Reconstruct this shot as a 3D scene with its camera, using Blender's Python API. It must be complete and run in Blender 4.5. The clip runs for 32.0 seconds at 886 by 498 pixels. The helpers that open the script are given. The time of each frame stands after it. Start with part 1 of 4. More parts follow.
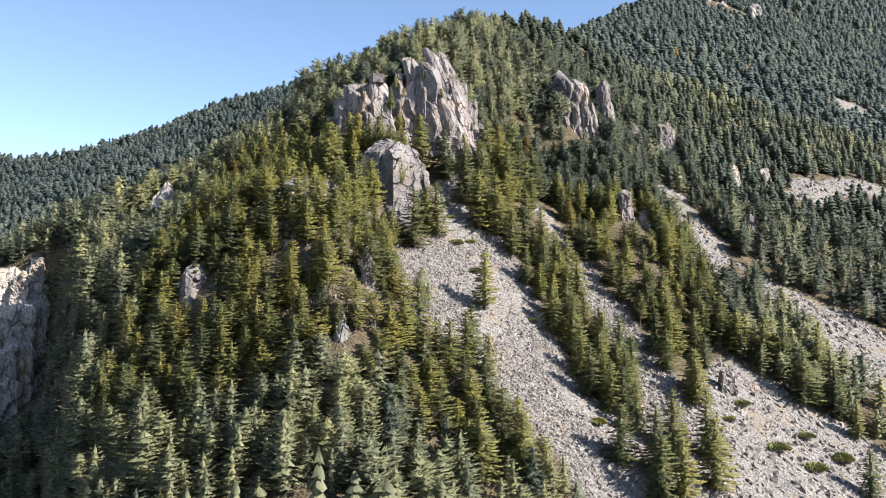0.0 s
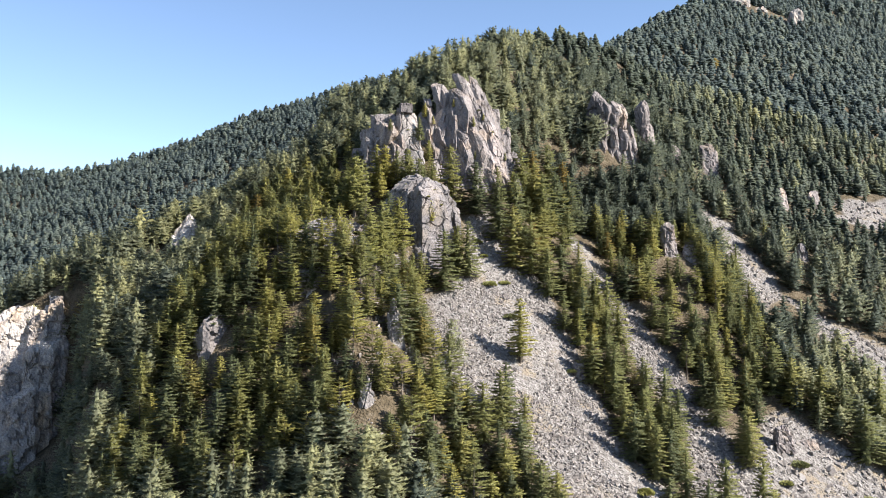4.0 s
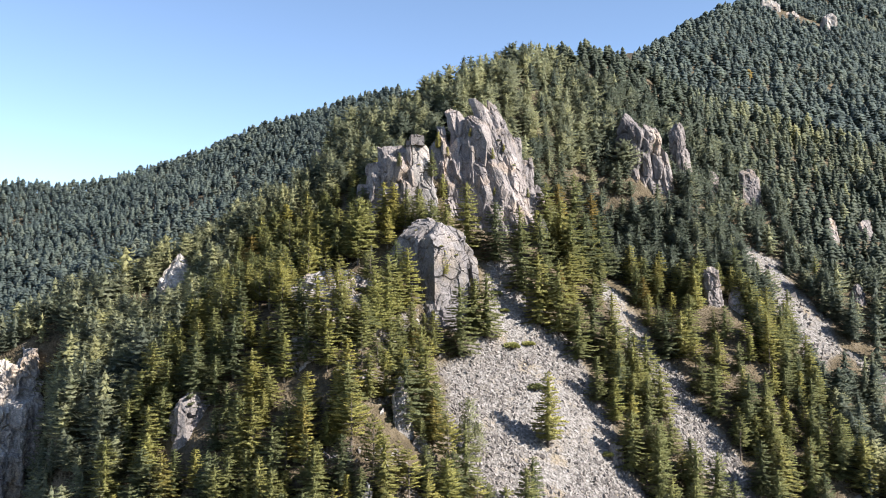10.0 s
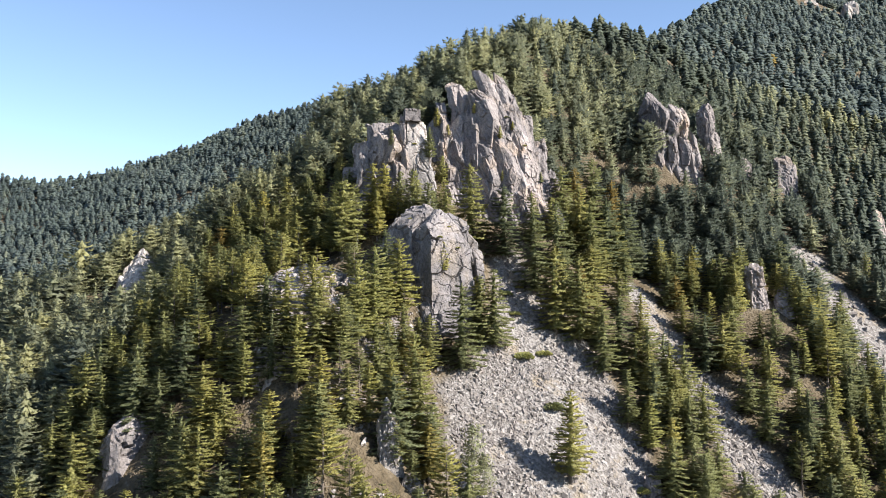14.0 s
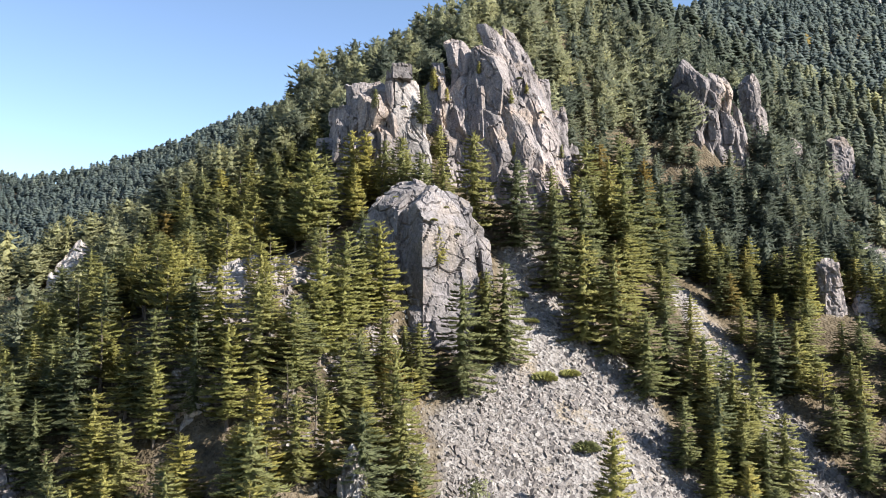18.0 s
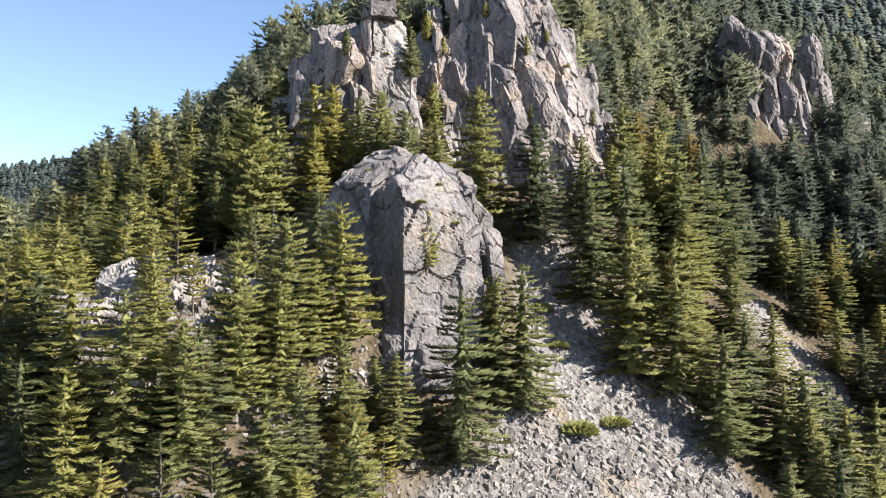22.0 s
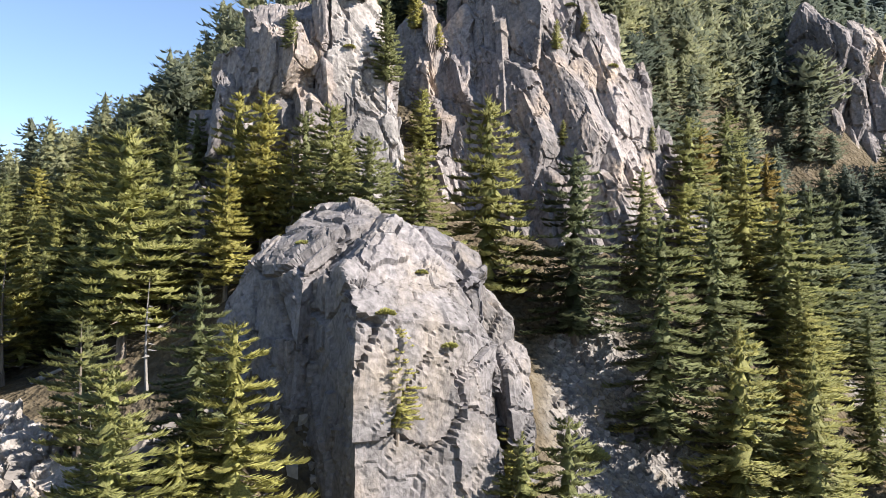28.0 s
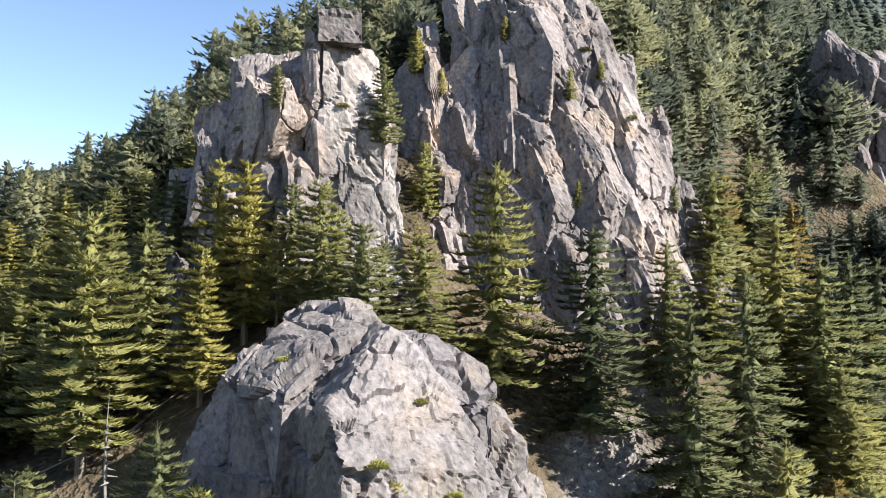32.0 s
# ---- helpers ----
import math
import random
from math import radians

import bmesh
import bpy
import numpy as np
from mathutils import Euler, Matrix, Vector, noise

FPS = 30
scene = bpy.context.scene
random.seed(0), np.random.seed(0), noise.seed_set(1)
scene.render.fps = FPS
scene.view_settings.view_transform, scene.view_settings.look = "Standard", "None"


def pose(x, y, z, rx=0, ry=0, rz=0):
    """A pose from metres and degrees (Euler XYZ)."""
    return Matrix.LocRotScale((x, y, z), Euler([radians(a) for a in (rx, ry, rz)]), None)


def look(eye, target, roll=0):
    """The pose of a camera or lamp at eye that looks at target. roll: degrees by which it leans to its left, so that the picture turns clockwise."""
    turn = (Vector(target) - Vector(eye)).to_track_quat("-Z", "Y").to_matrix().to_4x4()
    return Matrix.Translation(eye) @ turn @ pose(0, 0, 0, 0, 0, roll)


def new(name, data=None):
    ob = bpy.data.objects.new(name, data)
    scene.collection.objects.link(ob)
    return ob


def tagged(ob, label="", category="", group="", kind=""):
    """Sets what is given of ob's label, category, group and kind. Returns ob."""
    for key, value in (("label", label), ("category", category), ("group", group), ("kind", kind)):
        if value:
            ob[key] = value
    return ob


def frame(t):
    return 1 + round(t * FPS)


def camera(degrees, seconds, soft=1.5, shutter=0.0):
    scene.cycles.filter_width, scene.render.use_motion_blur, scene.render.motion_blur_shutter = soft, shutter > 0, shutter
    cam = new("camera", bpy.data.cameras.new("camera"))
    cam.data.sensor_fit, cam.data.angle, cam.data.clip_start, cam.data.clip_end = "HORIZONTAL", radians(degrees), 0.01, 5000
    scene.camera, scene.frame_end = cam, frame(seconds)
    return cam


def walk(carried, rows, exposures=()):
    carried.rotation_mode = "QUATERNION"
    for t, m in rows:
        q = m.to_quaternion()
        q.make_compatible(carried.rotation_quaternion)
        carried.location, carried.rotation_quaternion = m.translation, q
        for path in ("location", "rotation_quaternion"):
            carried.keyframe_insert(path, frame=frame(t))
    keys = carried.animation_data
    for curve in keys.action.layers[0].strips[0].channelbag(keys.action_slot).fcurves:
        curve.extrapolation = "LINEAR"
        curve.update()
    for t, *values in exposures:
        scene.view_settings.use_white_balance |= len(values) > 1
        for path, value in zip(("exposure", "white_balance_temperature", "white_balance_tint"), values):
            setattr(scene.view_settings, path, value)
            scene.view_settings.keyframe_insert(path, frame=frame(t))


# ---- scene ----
cam = camera(54.9, 32.0, soft=0.85)
METRES, EYE, TILT, LEAN, TURN = 220.0, 80.0, 3.0, 0.0, 0.0
ROWS = [
    (0.0, 0.0, 0.0, 0.0, 0.0, 0.0, -0.0),
    (0.5, 0.0002, 0.0058, 0.0067, 0.04, 0.02, 0.01),
    (1.0, 0.0004, 0.0121, 0.0134, 0.06, 0.04, 0.02),
    (1.5, 0.0004, 0.019, 0.0201, 0.08, 0.04, 0.02),
    (2.0, 0.0003, 0.0266, 0.0268, 0.38, 0.05, 0.05),
    (2.5, 0.0003, 0.035, 0.0334, 0.82, 0.06, 0.07),
    (3.0, 0.0003, 0.0438, 0.04, 1.27, 0.04, 0.11),
    (3.5, 0.0002, 0.0531, 0.0466, 1.7, 0.05, 0.15),
    (5.5, -0.0007, 0.093, 0.0726, 3.04, 0.12, 0.3),
    (6.0, -0.001, 0.1036, 0.0792, 3.06, 0.12, 0.29),
    (6.5, -0.0015, 0.1145, 0.086, 3.06, 0.11, 0.28),
    (7.0, -0.0016, 0.1254, 0.0923, 3.09, 0.12, 0.28),
    (7.5, -0.0019, 0.1364, 0.099, 3.11, 0.12, 0.28),
    (8.0, -0.0022, 0.1477, 0.1053, 3.13, 0.14, 0.27),
    (8.5, -0.0025, 0.159, 0.1115, 3.16, 0.16, 0.28),
    (9.0, -0.0027, 0.1701, 0.1157, 3.19, 0.14, 0.27),
    (9.5, -0.003, 0.1822, 0.1157, 3.21, 0.14, 0.27),
    (10.0, -0.0034, 0.1966, 0.1148, 3.25, 0.15, 0.26),
    (10.5, -0.004, 0.2129, 0.1139, 3.27, 0.14, 0.25),
    (11.0, -0.0047, 0.2306, 0.1128, 3.29, 0.12, 0.24),
    (11.5, -0.0053, 0.2478, 0.1118, 3.31, 0.12, 0.25),
    (12.0, -0.006, 0.2671, 0.1107, 3.33, 0.14, 0.24),
    (12.5, -0.0068, 0.2872, 0.1097, 3.35, 0.16, 0.23),
    (13.0, -0.0074, 0.3082, 0.1084, 3.38, 0.18, 0.23),
    (13.5, -0.0081, 0.3296, 0.1072, 3.4, 0.22, 0.24),
    (14.0, -0.0088, 0.3516, 0.1059, 3.42, 0.25, 0.22),
    (14.5, -0.0096, 0.374, 0.1044, 3.44, 0.28, 0.22),
    (16.5, -0.0117, 0.4675, 0.0993, 3.56, 0.36, 0.13),
    (17.0, -0.0124, 0.4913, 0.0979, 3.59, 0.41, 0.11),
    (17.5, -0.0131, 0.5154, 0.0968, 3.63, 0.42, 0.09),
    (18.0, -0.014, 0.5399, 0.0955, 3.67, 0.44, 0.08),
    (18.5, -0.0147, 0.5643, 0.0945, 3.71, 0.47, 0.07),
    (19.0, -0.0158, 0.5886, 0.0941, 3.73, 0.45, 0.05),
    (19.5, -0.0164, 0.6124, 0.0939, 3.76, 0.39, 0.04),
    (20.0, -0.0174, 0.6357, 0.0938, 3.77, 0.31, 0.02),
    (20.5, -0.0179, 0.6583, 0.0938, 3.8, 0.25, -0.0),
    (21.0, -0.0189, 0.6807, 0.0945, 3.81, 0.14, -0.04),
    (21.5, -0.0195, 0.7028, 0.0957, 3.84, 0.1, -0.03),
    (22.0, -0.02, 0.7244, 0.0973, 3.87, 0.06, -0.05),
    (22.5, -0.0206, 0.7457, 0.0991, 3.9, 0.05, -0.06),
    (23.0, -0.0213, 0.7663, 0.101, 3.93, 0.07, -0.07),
    (23.5, -0.022, 0.7862, 0.103, 3.95, 0.06, -0.06),
    (24.0, -0.0228, 0.8054, 0.1055, 3.97, 0.07, -0.07),
    (24.5, -0.0234, 0.8236, 0.1085, 4.01, 0.07, -0.09),
    (26.5, -0.026, 0.8815, 0.1246, 4.01, -0.05, -0.27),
    (27.0, -0.0266, 0.8921, 0.1289, 4.03, -0.06, -0.27),
    (27.5, -0.027, 0.9012, 0.133, 4.06, -0.04, -0.27),
    (28.0, -0.0275, 0.9089, 0.1374, 4.06, -0.05, -0.29),
    (28.5, -0.0278, 0.9155, 0.1418, 4.09, -0.04, -0.3),
    (29.0, -0.028, 0.9212, 0.1461, 4.13, -0.03, -0.31),
    (29.5, -0.0284, 0.9263, 0.1503, 4.16, 0.0, -0.32),
    (30.0, -0.0287, 0.9309, 0.1544, 4.19, 0.02, -0.32),
    (30.5, -0.0291, 0.9349, 0.1586, 4.22, 0.04, -0.33),
    (31.0, -0.0294, 0.9385, 0.1627, 4.24, 0.05, -0.33),
    (31.5, -0.0297, 0.9416, 0.1661, 4.28, 0.07, -0.34),
    (32.0, -0.03, 0.9445, 0.1681, 4.3, 0.08, -0.34),
]
walk(cam, [(t, pose(0, 0, EYE, TILT, LEAN, TURN) @ pose(METRES * x, METRES * y, METRES * z, 90 + pitch, roll, yaw)) for t, x, y, z, yaw, pitch, roll in ROWS])

# ---- light ----
SUN = Vector((0.75, -0.30, 0.59)).normalized()
world = bpy.data.worlds.new("sky")
scene.world = world
world.use_nodes = True
wn = world.node_tree.nodes
sky = wn.new("ShaderNodeTexSky")
sky.sky_type = 'NISHITA'
sky.sun_disc = False
sky.sun_elevation = math.asin(SUN.z)
sky.sun_rotation = math.atan2(SUN.x, SUN.y)
sky.altitude = 3000
sky.air_density, sky.dust_density, sky.ozone_density = 1.0, 0.5, 0.8
wn["Background"].inputs[1].default_value = 0.100
world.node_tree.links.new(sky.outputs[0], wn["Background"].inputs[0])
sun = new("sun", bpy.data.lights.new("sun", 'SUN'))
sun.data.energy, sun.data.angle, sun.data.color = 5.3, radians(0.53), (1.0, 0.945, 0.87)
sun.matrix_world = look(SUN * 900, (0, 0, 0))
scene.view_settings.exposure = 1.36

# ---- numeric helpers ----


def hash01(ix, iy, iz, seed):
    """Random values in 0..1 for whole-number lattice places."""
    h = (ix.astype(np.int64) * 374761393 + iy.astype(np.int64) * 668265263 + iz.astype(np.int64) * 2147483647 + seed * 974634777) & 0xFFFFFFFF
    h = ((h ^ (h >> 13)) * 1274126177) & 0xFFFFFFFF
    h = ((h ^ (h >> 15)) * 2246822519) & 0xFFFFFFFF
    return ((h ^ (h >> 16)) & 0xFFFFFF) / 16777216.0


def vnoise(x, y, seed=0):
    ix, iy = np.floor(x), np.floor(y)
    fx, fy = x - ix, y - iy
    fx, fy = fx * fx * (3 - 2 * fx), fy * fy * (3 - 2 * fy)
    o = np.zeros_like(ix)
    a, b = hash01(ix, iy, o, seed), hash01(ix + 1, iy, o, seed)
    c, d = hash01(ix, iy + 1, o, seed), hash01(ix + 1, iy + 1, o, seed)
    return (a + (b - a) * fx) * (1 - fy) + (c + (d - c) * fx) * fy


def fbm(x, y, octaves=4, seed=0):
    total, amp, norm = 0, 1.0, 0.0
    for k in range(octaves):
        total = total + amp * (vnoise(x, y, seed + k) - 0.5)
        norm += amp
        x, y, amp = x * 2.03 + 7.1, y * 2.03 - 3.7, amp * 0.5
    return 2 * total / norm


def voronoi(q, seed):
    """For points q (n, 3): distance to the nearest and next seed, three random values of the nearest cell, and the way from its seed."""
    base = np.floor(q)
    f1, f2 = np.full(len(q), 9.0), np.full(len(q), 9.0)
    rnd, way = np.zeros((len(q), 3)), np.zeros((len(q), 3))
    for dx in (-1, 0, 1):
        for dy in (-1, 0, 1):
            for dz in (-1, 0, 1):
                c = base + (dx, dy, dz)
                s = np.stack([hash01(c[:, 0], c[:, 1], c[:, 2], seed + k) for k in range(3)], 1)
                v = q - c - 0.5 - (s - 0.5) * 0.9
                dist = np.sqrt((v * v).sum(1))
                near = dist < f1
                f2 = np.where(near, f1, np.minimum(f2, dist))
                f1 = np.where(near, dist, f1)
                rnd[near] = np.stack([hash01(c[near, 0], c[near, 1], c[near, 2], seed + 11 + k) for k in range(3)], 1)
                way[near] = v[near]
    return f1, f2, rnd, way


def smoothmax(a, b, k):
    h = np.clip(0.5 + 0.5 * (a - b) / k, 0, 1)
    return b + (a - b) * h + k * h * (1 - h)


def step(a, b, x):
    t = np.clip((x - a) / float(b - a), 0, 1)
    return t * t * (3 - 2 * t)


def soft_table(ys, vs, blur):
    """A smooth line through knots, as a function."""
    yy = np.arange(-400.0, 2600.0, 2.0)
    v = np.interp(yy, ys, vs)
    w = np.exp(-0.5 * (np.arange(-40, 41) * 2.0 / blur) ** 2)
    v = np.convolve(np.pad(v, 40, mode="edge"), w / w.sum(), mode="valid")
    return lambda y: np.interp(y, yy, v)


# ---- the lie of the land ----
CREST_Y = (0, 60, 120, 148, 186, 206, 221, 238, 255, 268, 280, 296, 308, 350, 400, 446, 520, 700)
crest_x = soft_table(CREST_Y, (-10, -15, -18, -20, -22, -24, -33, -36, -24, -15, -22, -20, -6, -7, 22, 61, 84, 130), 6)
crest_z = soft_table(CREST_Y, (-60, -20, 25, 44, 70, 84, 97, 108, 118, 126, 129, 140, 153, 184, 205, 217, 216, 190), 6)
edge_x = soft_table((0, 446, 507, 559, 660, 725, 1600), (-20, 50, 79, 100, 154, 186, 690), 10)


far_z = soft_table((-900, -600, -430, -340, -256, -189, -123, 0, 150, 400), (144, 185, 208, 225, 254, 276, 295, 314, 292, 150), 12)


def slope_plane(x, y):
    return -63.3 - 0.33 * x + 0.63 * y


def land(x, y):
    """Height of the ground."""
    x, y = np.asarray(x, float), np.asarray(y, float)
    xc, zc = crest_x(y), crest_z(y)
    d = x - xc
    spur = np.where(d < 0, zc - (0.4 + 0.2 * step(305, 345, y)) * (np.sqrt(d * d + 36) - 6), zc - (1.15 - 0.55 * step(318, 350, y)) * (np.sqrt(d * d + 25) - 5))
    xe = np.where(y < 446, xc, edge_x(y))
    face = slope_plane(np.maximum(x, xe), y) - 0.75 * np.maximum(xe - x, 0)
    face = np.minimum(face, 640 + 0.05 * x)
    rib = -0.71 * (x + 103) + 0.70 * (y - 350) - 9 * step(-75, -45, x)
    rib = np.maximum(rib, 0)
    spur = spur - 0.85 * (np.sqrt(rib * rib + 25) - 5)
    far = far_z(x) - 0.52 * np.abs(842 - y)
    face = face + 10 * np.exp(-0.5 * (((x - 4) / 15) ** 2 + ((y - 284) / 11) ** 2))
    face = face + 9 * np.exp(-((x - 66) / 14) ** 2) * step(252, 288, y) * step(395, 350, y)
    h = smoothmax(spur, face, 5.0)
    h = smoothmax(h, far, 12.0)
    h = smoothmax(h, -70 + 0.0 * x, 25.0)
    h = h - 6 * np.exp(-((x + 31) / 8) ** 2 - ((y - 252) / 9) ** 2)
    h = h - 6 * np.exp(-((x - 34) / 11) ** 2) * step(296, 316, y) * step(420, 380, y)
    h = h + 4.5 * np.exp(-((x + 60) / 16) ** 2 - ((y - 356) / 18) ** 2)
    near = step(-40, 60, y)
    h = h - 42 * step(0, 12, -(x + 0.445 * y - 5)) * step(291, 284, y) * step(110, 170, y)
    h = h - 12 * np.exp(-((x + 101) / 11) ** 2 - ((y - 303) / 13) ** 2)
    h = h + near * (fbm(x / 46, y / 46, 3, 5) * 5.0 + fbm(x / 13, y / 13, 3, 9) * 1.3)
    return h


MAIN_L = ((150, 40), (180, 24), (189, 18), (197, 12), (207, -4), (216, -9), (236, -12), (249, -6), (262, -2), (278, -2))
MAIN_R = ((150, 62), (187, 48), (194, 44), (209, 37), (215, 33), (231, 28), (249, 24), (262, 20), (272, 9), (279, 1))
SECOND_L = ((195, 45), (213, 50), (230, 49), (240, 43), (259, 38), (282, 31), (293, 29))
SECOND_R = ((195, 60), (225, 62), (237, 57), (251, 54), (266, 47), (289, 37), (294, 30))
THIRD_L = ((283, 87), (300, 86), (312, 86), (335, 82), (345, 84))
THIRD_R = ((283, 88), (300, 101), (311, 104), (323, 99), (337, 98), (350, 100))
LOW_L = ((120, 45), (195, 52), (215, 62), (237, 74), (240, 80))
LOW_R = ((120, 130), (215, 122), (228, 105), (236, 86), (241, 80))
EAST_L = ((245, 118), (264, 119), (280, 112), (292, 104), (300, 104))
EAST_R = ((245, 160), (270, 156), (290, 140), (297, 112), (301, 104))
HIGH_L = ((375, 150), (385, 158), (400, 160), (425, 200))
HIGH_R = ((375, 165), (385, 178), (400, 190), (425, 235))
STRIP_L = ((322, -97), (340, -93), (352, -84), (370, -72))
BALD_L = ((562, 262), (576, 266), (590, 268))
BALD_R = ((562, 285), (576, 292), (590, 286))
STRIP_R = ((322, -86), (340, -78), (352, -68), (370, -58))


def chute(x, y, left, right):
    yl, xl = zip(*left)
    yr, xr = zip(*right)
    wob = fbm(x / 7, y / 7, 3, 31) * 2.2
    inside = np.minimum(x - np.interp(y, yl, xl), np.interp(y, yr, xr) - x)
    ends = np.minimum(y - yl[0], yl[-1] - y)
    return np.minimum(inside, ends) + wob


def scree(x, y):
    """How much bare broken stone lies here, 0..1."""
    x, y = np.asarray(x, float), np.asarray(y, float)
    best = -99 * np.ones_like(x)
    for left, right in ((MAIN_L, MAIN_R), (SECOND_L, SECOND_R), (THIRD_L, THIRD_R), (LOW_L, LOW_R), (EAST_L, EAST_R), (HIGH_L, HIGH_R), (STRIP_L, STRIP_R), (BALD_L, BALD_R)):
        best = np.maximum(best, chute(x, y, left, right))
    return step(-1.0, 1.5, best)


def floor_at(x, y):
    return float(land(np.array([x]), np.array([y]))[0])


# ---- materials ----


def material(name):
    m = bpy.data.materials.new(name)
    m.use_nodes = True
    n, l = m.node_tree.nodes, m.node_tree.links
    return m, n, l, n["Principled BSDF"]


def ramp(n, stops):
    r = n.new("ShaderNodeValToRGB")
    e = r.color_ramp.elements
    e[0].position, e[0].color = stops[0][0], (*stops[0][1], 1)
    e[1].position, e[1].color = stops[-1][0], (*stops[-1][1], 1)
    for p, c in stops[1:-1]:
        k = e.new(p)
        k.color = (*c, 1)
    return r


def noise_tex(n, l, scale, detail=6, rough=0.55, stretch=None, turn=(0, 0, 0)):
    t = n.new("ShaderNodeTexNoise")
    t.inputs["Scale"].default_value, t.inputs["Detail"].default_value, t.inputs["Roughness"].default_value = scale, detail, rough
    g = n.new("ShaderNodeNewGeometry")
    if stretch:
        mp = n.new("ShaderNodeMapping")
        mp.inputs["Scale"].default_value, mp.inputs["Rotation"].default_value = stretch, [radians(a) for a in turn]
        l.new(g.outputs["Position"], mp.inputs[0])
        l.new(mp.outputs[0], t.inputs["Vector"])
    else:
        l.new(g.outputs["Position"], t.inputs["Vector"])
    return t


def mix(n, l, fac, a, b, how='MIX'):
    m = n.new("ShaderNodeMix")
    m.data_type, m.blend_type = 'RGBA', how
    for sock, v in ((m.inputs[0], fac), (m.inputs[6], a), (m.inputs[7], b)):
        if isinstance(v, (int, float)):
            sock.default_value = v
        elif isinstance(v, tuple):
            sock.default_value = (*v, 1)
        else:
            l.new(v, sock)
    return m.outputs[2]


def bump(n, l, height, strength, distance, bsdf, under=None):
    b = n.new("ShaderNodeBump")
    b.inputs["Strength"].default_value, b.inputs["Distance"].default_value = strength, distance
    l.new(height, b.inputs["Height"])
    if under:
        l.new(under, b.inputs["Normal"])
    l.new(b.outputs[0], bsdf.inputs["Normal"])
    return b.outputs[0]


def rock_material(name, tan, grey):
    m, n, l, s = material(name)
    s.inputs["Roughness"].default_value = 0.88
    s.inputs["Specular IOR Level"].default_value = 0.25
    big = noise_tex(n, l, 0.11, 5, 0.6)
    base = ramp(n, ((0.34, tuple(c * 0.6 for c in grey)), (0.5, grey), (0.62, tuple(c * 1.25 for c in grey))))
    l.new(big.outputs[0], base.inputs[0])
    rust = noise_tex(n, l, 0.16, 7, 0.62, (1, 1, 0.55))
    rr = ramp(n, ((0.52, (0, 0, 0)), (0.68, (1, 1, 1))))
    l.new(rust.outputs[0], rr.inputs[0])
    c = mix(n, l, rr.outputs[0], base.outputs[0], tan)
    streak = noise_tex(n, l, 0.5, 6, 0.65, (1, 1, 0.22))
    sr = ramp(n, ((0.46, (0, 0, 0)), (0.72, (0.75, 0.75, 0.75))))
    l.new(streak.outputs[0], sr.inputs[0])
    c = mix(n, l, sr.outputs[0], c, (0.115, 0.108, 0.108))
    fine = noise_tex(n, l, 2.2, 9, 0.68)
    fr = ramp(n, ((0.32, (0.52, 0.52, 0.52)), (0.66, (1.25, 1.25, 1.25))))
    l.new(fine.outputs[0], fr.inputs[0])
    c = mix(n, l, 1.0, c, fr.outputs[0], 'MULTIPLY')
    crack = n.new("ShaderNodeTexVoronoi")
    crack.feature = 'DISTANCE_TO_EDGE'
    crack.inputs["Scale"].default_value = 0.26
    g = n.new("ShaderNodeNewGeometry")
    bend = n.new("ShaderNodeVectorMath")
    bend.operation = 'MULTIPLY_ADD'
    l.new(noise_tex(n, l, 0.8, 4, 0.6).outputs["Color"], bend.inputs[0])
    bend.inputs[1].default_value = (0.9, 0.9, 0.9)
    l.new(g.outputs["Position"], bend.inputs[2])
    mp = n.new("ShaderNodeMapping")
    mp.inputs["Scale"].default_value, mp.inputs["Rotation"].default_value = (1, 1, 0.4), (0.15, 0.3, 0.5)
    l.new(bend.outputs[0], mp.inputs[0])
    l.new(mp.outputs[0], crack.inputs["Vector"])
    cr = ramp(n, ((0.0, (0.72, 0.7, 0.7)), (0.014, (1, 1, 1))))
    l.new(crack.outputs["Distance"], cr.inputs[0])
    c = mix(n, l, 1.0, c, cr.outputs[0], 'MULTIPLY')
    o = n.new("ShaderNodeObjectInfo")
    own = ramp(n, ((0.0, (0.76, 0.76, 0.78)), (0.5, (1.0, 1.0, 1.0)), (1.0, (1.24, 1.21, 1.18))))
    l.new(o.outputs["Random"], own.inputs[0])
    c = mix(n, l, 1.0, c, own.outputs[0], 'MULTIPLY')
    l.new(c, s.inputs["Base Color"])
    chip = n.new("ShaderNodeTexVoronoi")
    chip.distance = 'CHEBYCHEV'
    chip.inputs["Scale"].default_value = 1.1
    l.new(mp.outputs[0], chip.inputs["Vector"])
    b1 = bump(n, l, noise_tex(n, l, 1.1, 9, 0.62, (1, 1, 0.6)).outputs[0], 0.35, 0.22, s)
    b2 = bump(n, l, chip.outputs["Distance"], 0.5, 0.25, s, b1)
    bump(n, l, fine.outputs[0], 0.5, 0.25, s, b2)
    return m


ROCK = rock_material("grey_granite", (0.33, 0.258, 0.203), (0.212, 0.187, 0.180))
DOME_ROCK = rock_material("blue_grey_granite", (0.23, 0.194, 0.162), (0.166, 0.152, 0.152))
LIGHT_ROCK = rock_material("ochre_streaked_rock", (0.43, 0.33, 0.24), (0.38, 0.345, 0.32))
PALE_ROCK = rock_material("pale_granite", (0.37, 0.295, 0.23), (0.292, 0.266, 0.250))


